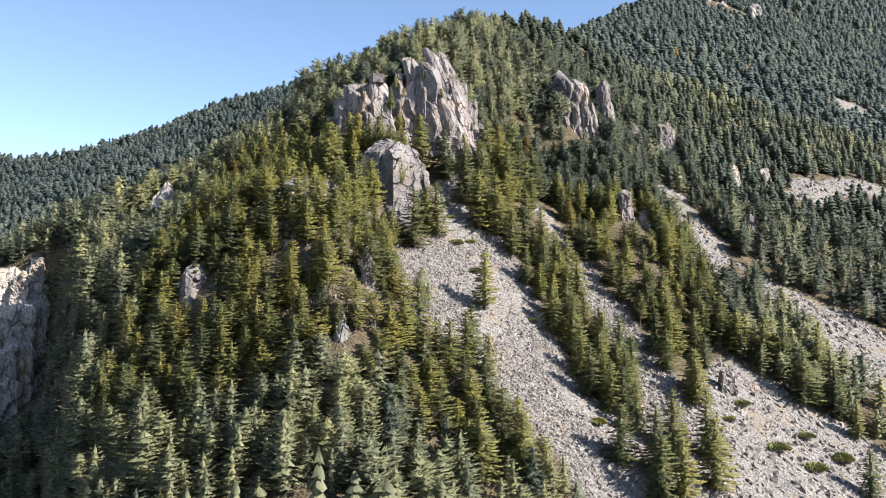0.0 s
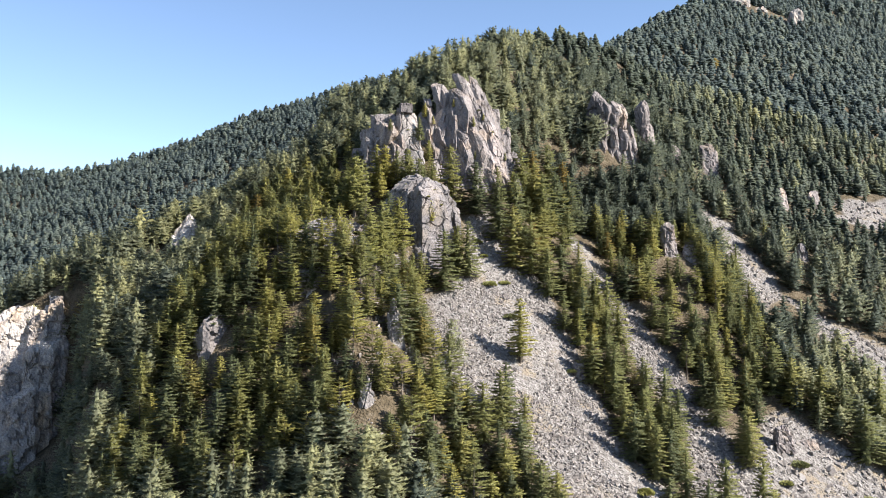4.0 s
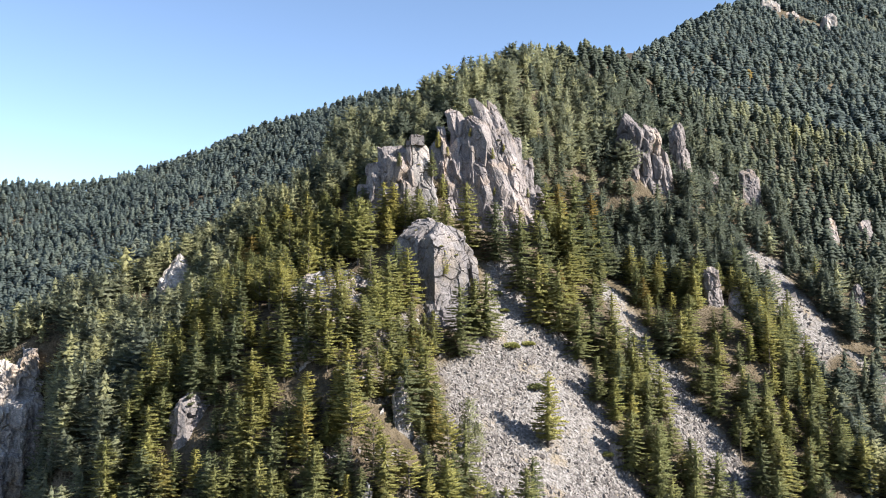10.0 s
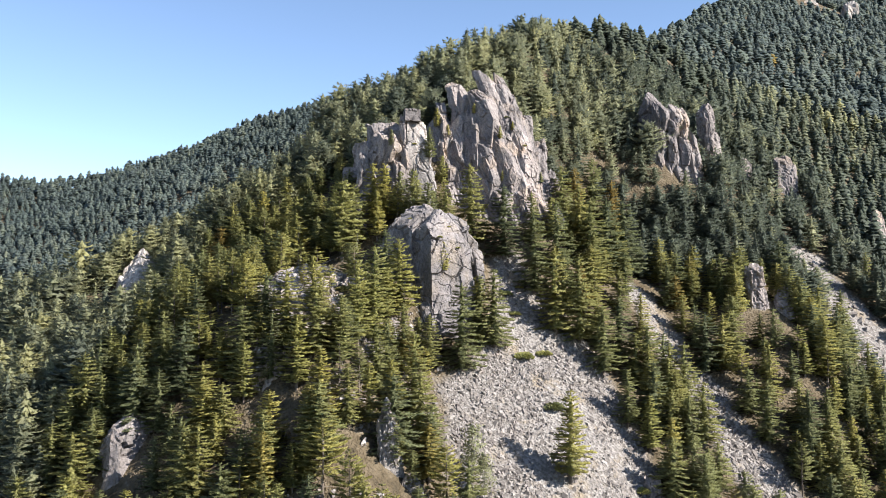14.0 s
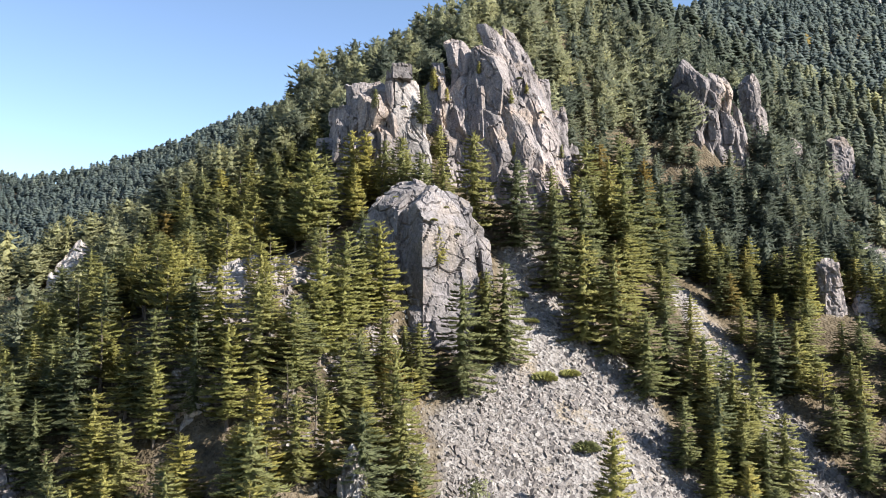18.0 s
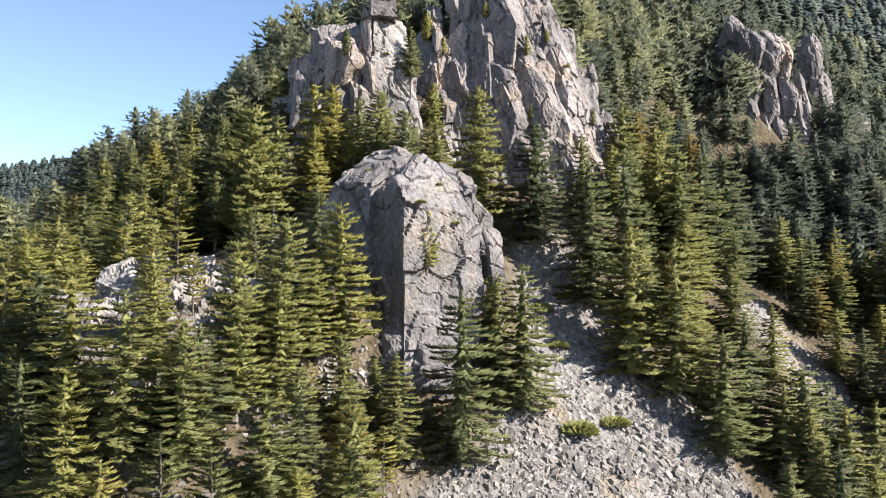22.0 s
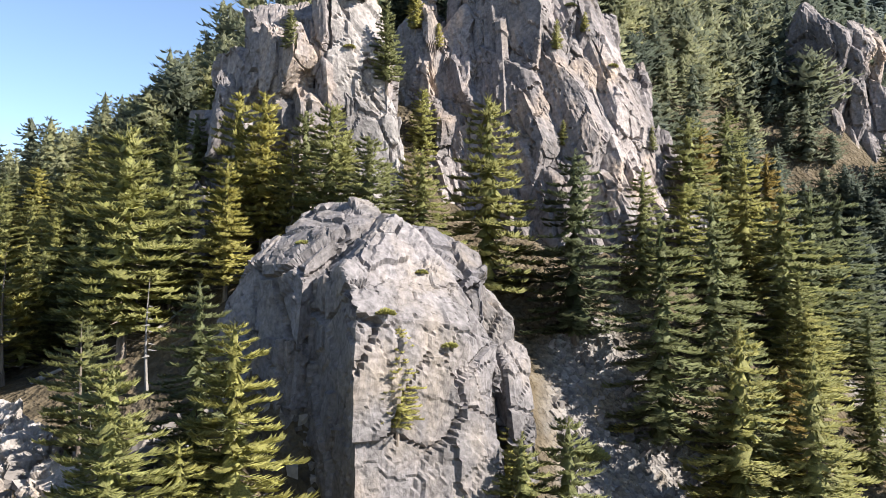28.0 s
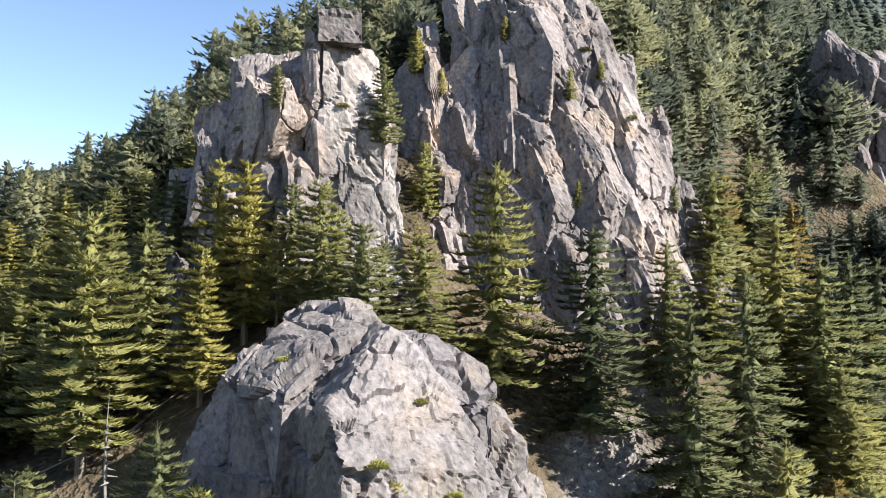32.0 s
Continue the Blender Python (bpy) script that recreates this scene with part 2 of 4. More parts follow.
def stone_material():
    m, n, l, s = material("scree_stone")
    s.inputs["Roughness"].default_value = 0.9
    s.inputs["Specular IOR Level"].default_value = 0.2
    g = n.new("ShaderNodeNewGeometry")
    r = ramp(n, ((0.0, (0.11, 0.098, 0.092)), (0.4, (0.168, 0.150, 0.140)), (0.75, (0.215, 0.190, 0.172)), (1.0, (0.31, 0.285, 0.265))))
    l.new(g.outputs["Random Per Island"], r.inputs[0])
    f = noise_tex(n, l, 3.0, 6, 0.6)
    fr = ramp(n, ((0.3, (0.75, 0.75, 0.75)), (0.7, (1.1, 1.1, 1.1))))
    l.new(f.outputs[0], fr.inputs[0])
    l.new(mix(n, l, 1.0, r.outputs[0], fr.outputs[0], 'MULTIPLY'), s.inputs["Base Color"])
    bump(n, l, f.outputs[0], 0.4, 0.15, s)
    return m


STONE = stone_material()


def ground_material():
    m, n, l, s = material("mountain_ground")
    s.inputs["Roughness"].default_value = 0.95
    s.inputs["Specular IOR Level"].default_value = 0.15
    at = n.new("ShaderNodeAttribute")
    at.attribute_name = "scree"
    soil_n = noise_tex(n, l, 0.35, 8, 0.65)
    soil = ramp(n, ((0.3, (0.04, 0.034, 0.024)), (0.46, (0.085, 0.066, 0.042)), (0.58, (0.12, 0.095, 0.064)), (0.7, (0.17, 0.145, 0.115))))
    l.new(soil_n.outputs[0], soil.inputs[0])
    grass_n = noise_tex(n, l, 0.12, 7, 0.7)
    gr = ramp(n, ((0.53, (0, 0, 0)), (0.63, (1, 1, 1))))
    l.new(grass_n.outputs[0], gr.inputs[0])
    vor = n.new("ShaderNodeTexVoronoi")
    vor.inputs["Scale"].default_value = 1.7
    g = n.new("ShaderNodeNewGeometry")
    l.new(g.outputs["Position"], vor.inputs["Vector"])
    vor2 = n.new("ShaderNodeTexVoronoi")
    vor2.inputs["Scale"].default_value = 4.3
    l.new(g.outputs["Position"], vor2.inputs["Vector"])
    bw = n.new("ShaderNodeRGBToBW")
    l.new(vor.outputs["Color"], bw.inputs[0])
    gravel = ramp(n, ((0.15, (0.13, 0.117, 0.109)), (0.5, (0.19, 0.173, 0.163)), (0.85, (0.26, 0.243, 0.228))))
    l.new(bw.outputs[0], gravel.inputs[0])
    dry = mix(n, l, gr.outputs[0], gravel.outputs[0], (0.215, 0.178, 0.135))
    col = mix(n, l, at.outputs["Fac"], soil.outputs[0], dry)
    l.new(col, s.inputs["Base Color"])
    b1 = bump(n, l, vor.outputs["Distance"], 0.8, 0.5, s)
    b2 = bump(n, l, vor2.outputs["Distance"], 0.6, 0.2, s, b1)
    bump(n, l, soil_n.outputs[0], 0.6, 0.6, s, b2)
    return m


GROUND = ground_material()


def foliage_material(name, tint_from_object, dark, mid, light):
    m, n, l, s = material(name)
    g = n.new("ShaderNodeNewGeometry")
    if tint_from_object:
        o = n.new("ShaderNodeObjectInfo")
        tint = o.outputs["Random"]
    else:
        a = n.new("ShaderNodeAttribute")
        a.attribute_name = "tint"
        tint = a.outputs["Fac"]
    r = ramp(n, ((0.0, dark), (0.45, mid), (0.965, light), (1.0, (0.24, 0.18, 0.06))))
    l.new(tint, r.inputs[0])
    v = ramp(n, ((0.0, (0.76, 0.76, 0.78)), (1.0, (1.22, 1.22, 1.14))))
    l.new(g.outputs["Random Per Island"], v.inputs[0])
    c = mix(n, l, 1.0, r.outputs[0], v.outputs[0], 'MULTIPLY')
    f = noise_tex(n, l, 8.0, 4, 0.7)
    fr = ramp(n, ((0.34, (0.62, 0.62, 0.62)), (0.66, (1.32, 1.32, 1.32))))
    l.new(f.outputs[0], fr.inputs[0])
    c = mix(n, l, 1.0, c, fr.outputs[0], 'MULTIPLY')
    l.new(c, s.inputs["Base Color"])
    s.inputs["Roughness"].default_value = 0.6
    s.inputs["Specular IOR Level"].default_value = 0.25
    bump(n, l, f.outputs[0], 0.35, 0.4, s)
    tr = n.new("ShaderNodeBsdfTranslucent")
    l.new(c, tr.inputs["Color"])
    mx = n.new("ShaderNodeMixShader")
    mx.inputs[0].default_value = 0.46
    l.new(s.outputs[0], mx.inputs[1])
    l.new(tr.outputs[0], mx.inputs[2])
    l.new(mx.outputs[0], n["Material Output"].inputs["Surface"])
    return m


SPRUCE = ((0.128, 0.146, 0.080), (0.212, 0.220, 0.093), (0.292, 0.276, 0.099))
PINE = ((0.190, 0.200, 0.094), (0.288, 0.284, 0.102), (0.365, 0.330, 0.106))
SPRUCE_NEEDLES = foliage_material("spruce_needles", True, *SPRUCE)
PINE_NEEDLES = foliage_material("pine_needles", True, *PINE)
FOREST_NEEDLES = foliage_material("forest_needles", False, (0.094, 0.112, 0.086), (0.240, 0.248, 0.150), (0.33, 0.318, 0.156))
# Haze before the far flank is put into this bluer, greyer needle colour.
FAR_NEEDLES = foliage_material("haze_blue_needles", False, (0.088, 0.114, 0.112), (0.130, 0.156, 0.138), (0.20, 0.215, 0.16))


def bark_material():
    m, n, l, s = material("bark")
    s.inputs["Roughness"].default_value = 0.9
    t = noise_tex(n, l, 2.5, 6, 0.6, (1, 1, 0.2))
    r = ramp(n, ((0.3, (0.06, 0.045, 0.035)), (0.7, (0.19, 0.155, 0.125))))
    l.new(t.outputs[0], r.inputs[0])
    l.new(r.outputs[0], s.inputs["Base Color"])
    bump(n, l, t.outputs[0], 0.6, 0.1, s)
    return m


BARK = bark_material()

# ---- meshes ----


def mesh_from(name, verts, faces, mats, index=None, attrs=(), smooth=False, normals=None):
    """verts (n, 3); faces (m, 3) or (m, 4)."""
    me = bpy.data.meshes.new(name)
    verts, faces = np.asarray(verts, np.float32), np.asarray(faces, np.int32)
    if normals is not None:
        a, b, c = (verts[faces[:, k]] for k in range(3))
        away = (np.cross(b - a, c - a) * normals[faces].sum(1)).sum(1) < 0
        faces[away] = faces[away][:, ::-1]
        smooth = True
    k = faces.shape[1]
    me.vertices.add(len(verts))
    me.vertices.foreach_set("co", verts.ravel())
    me.loops.add(faces.size)
    me.loops.foreach_set("vertex_index", faces.ravel())
    me.polygons.add(len(faces))
    me.polygons.foreach_set("loop_start", np.arange(0, faces.size, k, dtype=np.int32))
    for mt in mats:
        me.materials.append(mt)
    if index is not None:
        me.polygons.foreach_set("material_index", np.asarray(index, np.int32))
    me.polygons.foreach_set("use_smooth", np.full(len(faces), smooth))
    for nm, vals in attrs:
        a = me.attributes.new(nm, 'FLOAT', 'POINT')
        a.data.foreach_set("value", np.asarray(vals, np.float32))
    me.update(calc_edges=True)
    me.validate()
    if normals is not None:
        me.normals_split_custom_set_from_vertices(normals)
    return me


# ---- ground: one sheet to the horizon ----


def graded(lo, hi, fine, far_lo, far_hi, grow=1.09):
    mid = list(np.arange(lo, hi + fine, fine))
    up, s = [mid[-1]], fine
    while up[-1] < far_hi:
        s *= grow
        up.append(up[-1] + s)
    down, s = [mid[0]], fine
    while down[-1] > far_lo:
        s *= grow
        down.append(down[-1] - s)
    return np.array(down[:0:-1] + mid + up[1:])


gx = graded(-170, 180, 1.5, -3800, 3800)
gy = graded(120, 420, 1.5, -3800, 4200, 1.06)
GX, GY = np.meshgrid(gx, gy)
GZ = land(GX, GY)
gs = scree(GX, GY)
nx = len(gx)
quad = (np.arange(len(gy) - 1)[:, None] * nx + np.arange(nx - 1)[None, :]).ravel()
ground_faces = np.stack([quad, quad + 1, quad + nx + 1, quad + nx], 1)
ground = new("ground", mesh_from("ground", np.stack([GX.ravel(), GY.ravel(), GZ.ravel()], 1), ground_faces, [GROUND], attrs=[("scree", gs.ravel())], smooth=True))
tagged(ground, "steep mountain slope of soil, dry grass and pale scree", "ground", kind="structure")

# ---- rocks ----


def cube_shell(na, nb, nc):
    """Vertices of a box's skin on a grid, in -1..1, and its quads."""
    dims = (na, nb, nc)
    pts, quads, off = [], [], 0
    for axis in range(3):
        m, k = dims[(axis + 1) % 3], dims[(axis + 2) % 3]
        a, b = np.meshgrid(np.arange(m + 1), np.arange(k + 1), indexing="ij")
        for side in (0, dims[axis]):
            p = np.zeros((m + 1, k + 1, 3), int)
            p[..., axis], p[..., (axis + 1) % 3], p[..., (axis + 2) % 3] = side, a, b
            i = off + (np.arange(m)[:, None] * (k + 1) + np.arange(k)[None, :]).ravel()
            q = np.stack([i, i + k + 1, i + k + 2, i + 1], 1)
            quads.append(q if side else q[:, ::-1])
            pts.append(p.reshape(-1, 3))
            off += (m + 1) * (k + 1)
    pts, quads = np.concatenate(pts), np.concatenate(quads)
    key = (pts[:, 0] * (nb + 1) + pts[:, 1]) * (nc + 1) + pts[:, 2]
    _, first, inv = np.unique(key, return_index=True, return_inverse=True)
    return pts[first] / np.array(dims) * 2.0 - 1.0, inv.ravel()[quads]


def rock_mesh(name, foot, top, size, cell=0.45, seed=1, taper=0.7, rough=1.0, grain=(5.0, 5.0, 11.0), mat=None, cuts=9, turn=0.0, planes=()):
    """A jointed rock body with flat broken faces, from its foot to its top (metres in the world), about size (across, deep) at the foot.
    planes: further flat cuts as (azimuth, elevation, how far out), azimuth 0 being the front turned by turn, towards the right."""
    foot, top = np.array(foot, float), np.array(top, float)
    h = top[2] - foot[2]
    d, quads = cube_shell(*(max(6, int(v / cell)) for v in (size[0], size[1], h)))
    rs = np.random.RandomState(seed)
    half = np.array([size[0] / 2, size[1] / 2, h / 2])
    flats = [(1, 0, 0, 1), (-1, 0, 0, 1), (0, 1, 0, 1), (0, -1, 0, 1), (0, 0, 1, 1), (0, 0, -1, 1)]
    for k in range(cuts):
        # flat joints shear off the edges
        a = 6.283 * (k + rs.random_sample()) / cuts
        v = np.array([math.cos(a), math.sin(a), rs.uniform(-0.1, 0.3) if k % 3 else rs.uniform(0.5, 1.6)])
        v = v * half if k % 3 == 0 else v
        v /= np.linalg.norm(v)
        flats.append((*v, rs.uniform(1.02, 1.22) if k % 3 else rs.uniform(0.9, 1.08)))
    for az, el, far in planes:
        az, el = radians(az), radians(el)
        v = np.array([math.sin(az) * math.cos(el), -math.cos(az) * math.cos(el), math.sin(el)]) * half
        flats.append((*(v / np.linalg.norm(v)), far))
    flats = np.array(flats)
    reach = d @ flats[:, :3].T
    reach = np.where(reach > 1e-6, flats[None, :, 3] / np.maximum(reach, 1e-6), 1e9)
    least = reach.min(1)[:, None]
    share = np.exp(-np.minimum(reach / least - 1, 2.0) * 45)
    p = d * least
    up = (p[:, 2] + 1) / 2
    wide = 1 + (taper - 1) * up
    mid = foot[None, :] + (top - foot)[None, :] * up[:, None]
    ct, st = math.cos(radians(turn)), math.sin(radians(turn))
    ox, oy = p[:, 0] * size[0] / 2 * wide, p[:, 1] * size[1] / 2 * wide
    pos = mid + np.stack([ox * ct - oy * st, ox * st + oy * ct, 0 * up], 1)
    fn = flats[:, :3] / half
    fn /= np.linalg.norm(fn, axis=1)[:, None]
    fn = np.stack([fn[:, 0] * ct - fn[:, 1] * st, fn[:, 0] * st + fn[:, 1] * ct, fn[:, 2]], 1)
    nor = share @ fn
    nor /= np.linalg.norm(nor, axis=1)[:, None] + 1e-9
    q = np.stack([ox + 3.1 * seed, oy - 1.7 * seed, p[:, 2] * h / 2 + 0.9 * seed], 1)
    bend = np.stack([fbm(q[:, 0] / 3 + q[:, 1] / 3.3 + 9 * k, q[:, 2] / 4, 3, seed + k) for k in range(3)], 1)
    out = np.zeros(len(pos))
    for k, (f, amp) in enumerate(((1.0, 0.26), (0.42, 0.30), (0.17, 0.22))):
        g = np.maximum(np.array(grain) * f, 0.3)
        f1, f2, rnd, way = voronoi(q / g + bend * (0.16 if k else 0.1), seed + 50 * k)
        plate = (rnd[:, 0] - 0.55) + 1.1 * (rnd[:, 1] - 0.5) * way[:, 0] + 0.9 * (rnd[:, 2] - 0.4) * way[:, 2] + 0.9 * (rnd[:, 1] - 0.5) * way[:, 1]
        open_joint = step(0.07, 0.03, f2 - f1) * (rnd[:, 2] > (0.5 if k == 0 else 0.72))
        out += amp * g[0] * plate - (0.5, 0.16, 0.04)[k] * min(1.0, g[0] / 1.4) * open_joint / max(rough, 0.4)
    out += 0.10 * fbm(q[:, 0] * 1.4 + q[:, 1], q[:, 2] * 1.2 - q[:, 1] * 0.7, 4, seed + 7)
    pos += nor * (out * rough)[:, None]
    return mesh_from(name, pos, quads, [mat or ROCK])


def rock(name, foot, top, size, label="", category="rock", group="", **kw):
    ob = new(name, rock_mesh(name, foot, top, size, **kw))
    if label:
        tagged(ob, label, category, group)
    return ob


def rock_group(name, label, category, pieces, part_name, cell, seed, mat=None, **kw):
    """A crag of several buttresses: each a part. pieces: foot, top, size."""
    whole = new(name)
    foot = Vector(pieces[0][0])
    whole.location = foot
    tagged(whole, label, category)
    for i, (a, b, size, *more) in enumerate(pieces):
        ob = new(part_name, rock_mesh(part_name, a, b, size, **{"cell": cell, "seed": seed + 7 * i, "mat": mat, **kw, **(more[0] if more else {})}))
        ob.parent = whole
        ob.matrix_parent_inverse = Matrix.Translation(-foot)
    return whole


def slabs_on(whole, count, seed, x0, x1, z0, z1, face, axis, across, long, proud, mat=None, cell=0.36, turn=(18, 50)):
    """Leaning split columns standing out of a cliff: face(x, z) is how far north its front lies, axis the way they lean."""
    r = np.random.RandomState(seed)
    ax = np.array(axis, float)
    ax /= ax[2]
    for k in range(count):
        zc = z0 + (z1 - z0) * ((k * 0.618 + r.random_sample() * 0.2) % 1.0)
        xa, xb = x0(zc), x1(zc)
        xc = xa + (xb - xa) * ((k + r.random_sample()) / count)
        half = r.uniform(*long) / 2
        way = ax + (r.uniform(-0.10, 0.10), r.uniform(-0.05, 0.05), 0)
        mid = np.array([xc, face(xc, zc) + r.uniform(*proud), zc])
        w = r.uniform(*across)
        roof, root = (r.uniform(-60, 60), r.uniform(25, 60), r.uniform(0.7, 0.92)), (r.uniform(-30, 30), r.uniform(-40, -22), r.uniform(0.55, 0.75))
        ob = new("slab", rock_mesh("slab", mid - way * half, mid + way * half, (w, w * r.uniform(0.9, 1.4)), cell=cell, seed=seed * 31 + k, mat=mat, taper=r.uniform(0.55, 0.9), cuts=4, rough=0.7, grain=(2.4, 2.4, 5.5), turn=r.uniform(*turn), planes=(roof, root)))
        ob.parent = whole
        ob.matrix_parent_inverse = Matrix.Translation(-whole.location)


# main cliff: a prow of buttresses leaning back against the hill, each (foot, top, (across, deep))
def prow(x, z):
    """How far north the cliff's front lies: a prow with a shaded west wall."""
    return 277.6 + 0.43 * (z - 106) + 0.36 * max(0.0, -4.0 - x) + 0.22 * max(0.0, x + 4.0)


cliff = rock_group("cliff", "tall grey granite cliff of leaning jointed buttresses above the scree", "cliff", [
    ((-8.6, 286.5, 104), (-10.6, 305, 158), (11, 12), {"turn": -42}),
    ((-4.6, 284, 104), (-7.0, 304, 158.5), (9.5, 13), {"turn": 38}),
    ((-0.6, 284, 102), (-3.0, 307, 162.5), (9.5, 13)),
    ((4.0, 286, 102), (0.4, 310, 160), (8.5, 12)),
    ((8.0, 288, 102), (3.6, 311, 157), (8.0, 12)),
    ((11.4, 290, 104), (7.3, 310, 151), (7.0, 11)),
    ((14.0, 292, 106), (10.8, 308, 142), (5.5, 10)),
    ((-12.5, 292, 108), (-14.8, 304, 156), (10, 12), {"turn": -34}),
], "buttress", 0.34, 11, grain=(3.8, 3.8, 12.0), taper=0.82, turn=46, cuts=6, rough=0.85)
slabs_on(cliff, 24, 3, lambda z: -4.5, lambda z: 14.5 - 0.24 * (z - 108), 114, 158, prow, (-0.27, 0.42, 1), (4.4, 7.6), (14, 28), (-1.8, 1.5), cell=0.3, turn=(42, 62))
slabs_on(cliff, 32, 4, lambda z: -5.0, lambda z: 14.0 - 0.24 * (z - 108), 112, 158, prow, (-0.27, 0.42, 1), (1.6, 3.2), (6, 15), (-1.8, 0.6), cell=0.25, turn=(40, 66))
slabs_on(cliff, 16, 13, lambda z: -14.0 - 0.1 * (z - 116), lambda z: -5.5, 116, 160, prow, (-0.2, 0.42, 1), (3.0, 5.4), (9, 20), (0.2, 2.0), cell=0.3, turn=(-58, -30))
slabs_on(cliff, 14, 14, lambda z: -13.0 - 0.1 * (z - 116), lambda z: -5.0, 140, 160, prow, (-0.2, 0.42, 1), (2.0, 4.0), (5, 11), (-0.8, 0.8), cell=0.26, turn=(10, 50))
tower = rock_group("rock_tower", "grey and tan granite tower with an overhanging cap block", "cliff", [
    ((-20.0, 279.6, 126), (-21.4, 281.8, 150.4), (6.2, 8), {"mat": PALE_ROCK, "turn": 14, "taper": 0.88, "rough": 0.6, "cuts": 4}),
    ((-21.7, 280.4, 149.6), (-21.8, 280.8, 152.5), (3.9, 5.8), {"rough": 0.5, "taper": 0.97, "cuts": 3, "grain": (2.6, 2.6, 2.6), "turn": 12}),
    ((-17.4, 277.4, 106), (-19.6, 280.4, 143.5), (8.5, 9.0), {"mat": PALE_ROCK, "turn": 20, "taper": 0.62, "cuts": 6, "planes": ((30, 50, 0.85),)}),
    ((-15.6, 276.6, 106), (-17.0, 279.0, 133), (6.0, 7.0), {"mat": PALE_ROCK, "turn": 26, "planes": ((50, 45, 0.85),)}),
    ((-20.6, 276.0, 106), (-21.4, 278.6, 136), (5.4, 6.0), {"turn": 30, "planes": ((-20, 45, 0.88),)}),
    ((-23.0, 277.2, 106), (-23.4, 280.2, 141), (8.5, 9), {"turn": 26}),
    ((-28.0, 281.4, 108), (-27.8, 284.4, 150.4), (9.6, 11), {"turn": 36}),
    ((-32.6, 282.6, 106), (-31.4, 285.5, 146), (9.0, 10), {"turn": 42}),
    ((-37.6, 283.6, 104), (-35.6, 286, 139.5), (8.6, 10), {"turn": 38, "taper": 0.7}),
    ((-41.5, 284, 100), (-39.5, 286.4, 131), (8.0, 9), {"turn": 40, "taper": 0.6}),
    ((-25.4, 286.5, 108), (-25.2, 289, 150.0), (17, 9), {"turn": 6}),
    ((-33.0, 279.6, 104), (-32.4, 281.4, 133), (8.0, 7), {"turn": 26, "taper": 0.6}),
], "buttress", 0.27, 23, grain=(3.4, 3.4, 6.5), taper=0.84, turn=24, cuts=5, rough=0.75)
slabs_on(tower, 28, 5, lambda z: -38.0 + 0.28 * (z - 124), lambda z: -22.5, 118, 147, lambda x, z: 275.6 + 0.10 * (z - 126) + 0.28 * abs(x + 23), (-0.03, 0.12, 1), (1.8, 4.0), (4, 12), (-0.8, 1.2), cell=0.24, turn=(32, 62))
# the dome: a sunlit east face, a shaded west body split by a level crack, blocks at its side
dome = rock_group("boulder_dome", "huge rounded grey granite outcrop split by dark cracks", "rock outcrop", [
    ((-13.6, 252.6, 98), (-13.6, 255.2, 126.2), (9.0, 11.0), {"turn": 33, "taper": 1.14, "planes": ((5, 36, 0.90), (62, 34, 0.95), (90, 55, 0.97)), "cuts": 2}),
    ((-14.6, 251.8, 80), (-14.2, 252.6, 101), (7.0, 9.0), {"turn": 32, "taper": 1.0}),
    ((-19.6, 259.2, 82), (-19.4, 259.0, 117.4), (9.6, 11.5), {"turn": -42, "taper": 1.0, "cuts": 3}),
    ((-19.5, 258.9, 113.0), (-18.8, 260.2, 126.4), (10.6, 12.0), {"turn": -40, "taper": 0.94, "planes": ((0, 48, 0.94), (-60, 40, 0.9), (20, 66, 0.95), (180, 50, 0.8)), "cuts": 2}),
    ((-16.6, 258.4, 115), (-16.6, 259.6, 127.2), (10.5, 9.0), {"turn": 24, "taper": 0.8, "planes": ((0, 45, 0.84), (60, 42, 0.88), (-60, 45, 0.84), (30, 66, 0.92))}),
    ((-10.0, 255.8, 106), (-10.4, 257.4, 125.6), (6.0, 7.0), {"turn": 30, "taper": 0.92, "planes": ((20, 50, 0.88),)}),
    ((-7.4, 257.6, 106), (-8.2, 259, 122.8), (4.4, 6.0), {"turn": 26, "taper": 0.85, "planes": ((50, 45, 0.84),)}),
    ((-5.4, 256.6, 108), (-6.3, 257.4, 117.6), (2.2, 4.4), {"turn": 38, "taper": 0.8}),
    ((-13.0, 248.6, 82), (-12.4, 251.2, 110), (7.0, 8.0), {"turn": 30, "planes": ((0, 35, 0.88), (50, 45, 0.9))}),
    ((-15.4, 246.6, 80), (-14.8, 248.6, 105.0), (5.6, 6.5), {"turn": 24, "planes": ((-30, 40, 0.86),)}),
    ((-7.6, 253.0, 98), (-7.7, 253.6, 111.2), (2.5, 3.4), {"turn": 34, "taper": 0.95, "cuts": 3}),
], "block", 0.2, 37, mat=DOME_ROCK, grain=(4.6, 4.6, 5.0), taper=0.9, rough=0.5, cuts=5, turn=25)
slabs_on(dome, 12, 8, lambda z: -17.4, lambda z: -11.0, 90, 106, lambda x, z: 244.8 + 0.45 * (x + 16.5) + 0.14 * (z - 92), (-0.02, 0.10, 1), (1.8, 3.6), (4, 9), (0.4, 1.3), cell=0.19, turn=(8, 42), mat=DOME_ROCK)
slabs_on(dome, 8, 10, lambda z: -11.4, lambda z: -7.2, 112, 120, lambda x, z: 251.9 + 0.6 * (x + 11) + 0.10 * (z - 112), (-0.05, 0.12, 1), (1.4, 2.6), (3, 6), (0.5, 1.1), cell=0.17, turn=(20, 40), mat=DOME_ROCK)
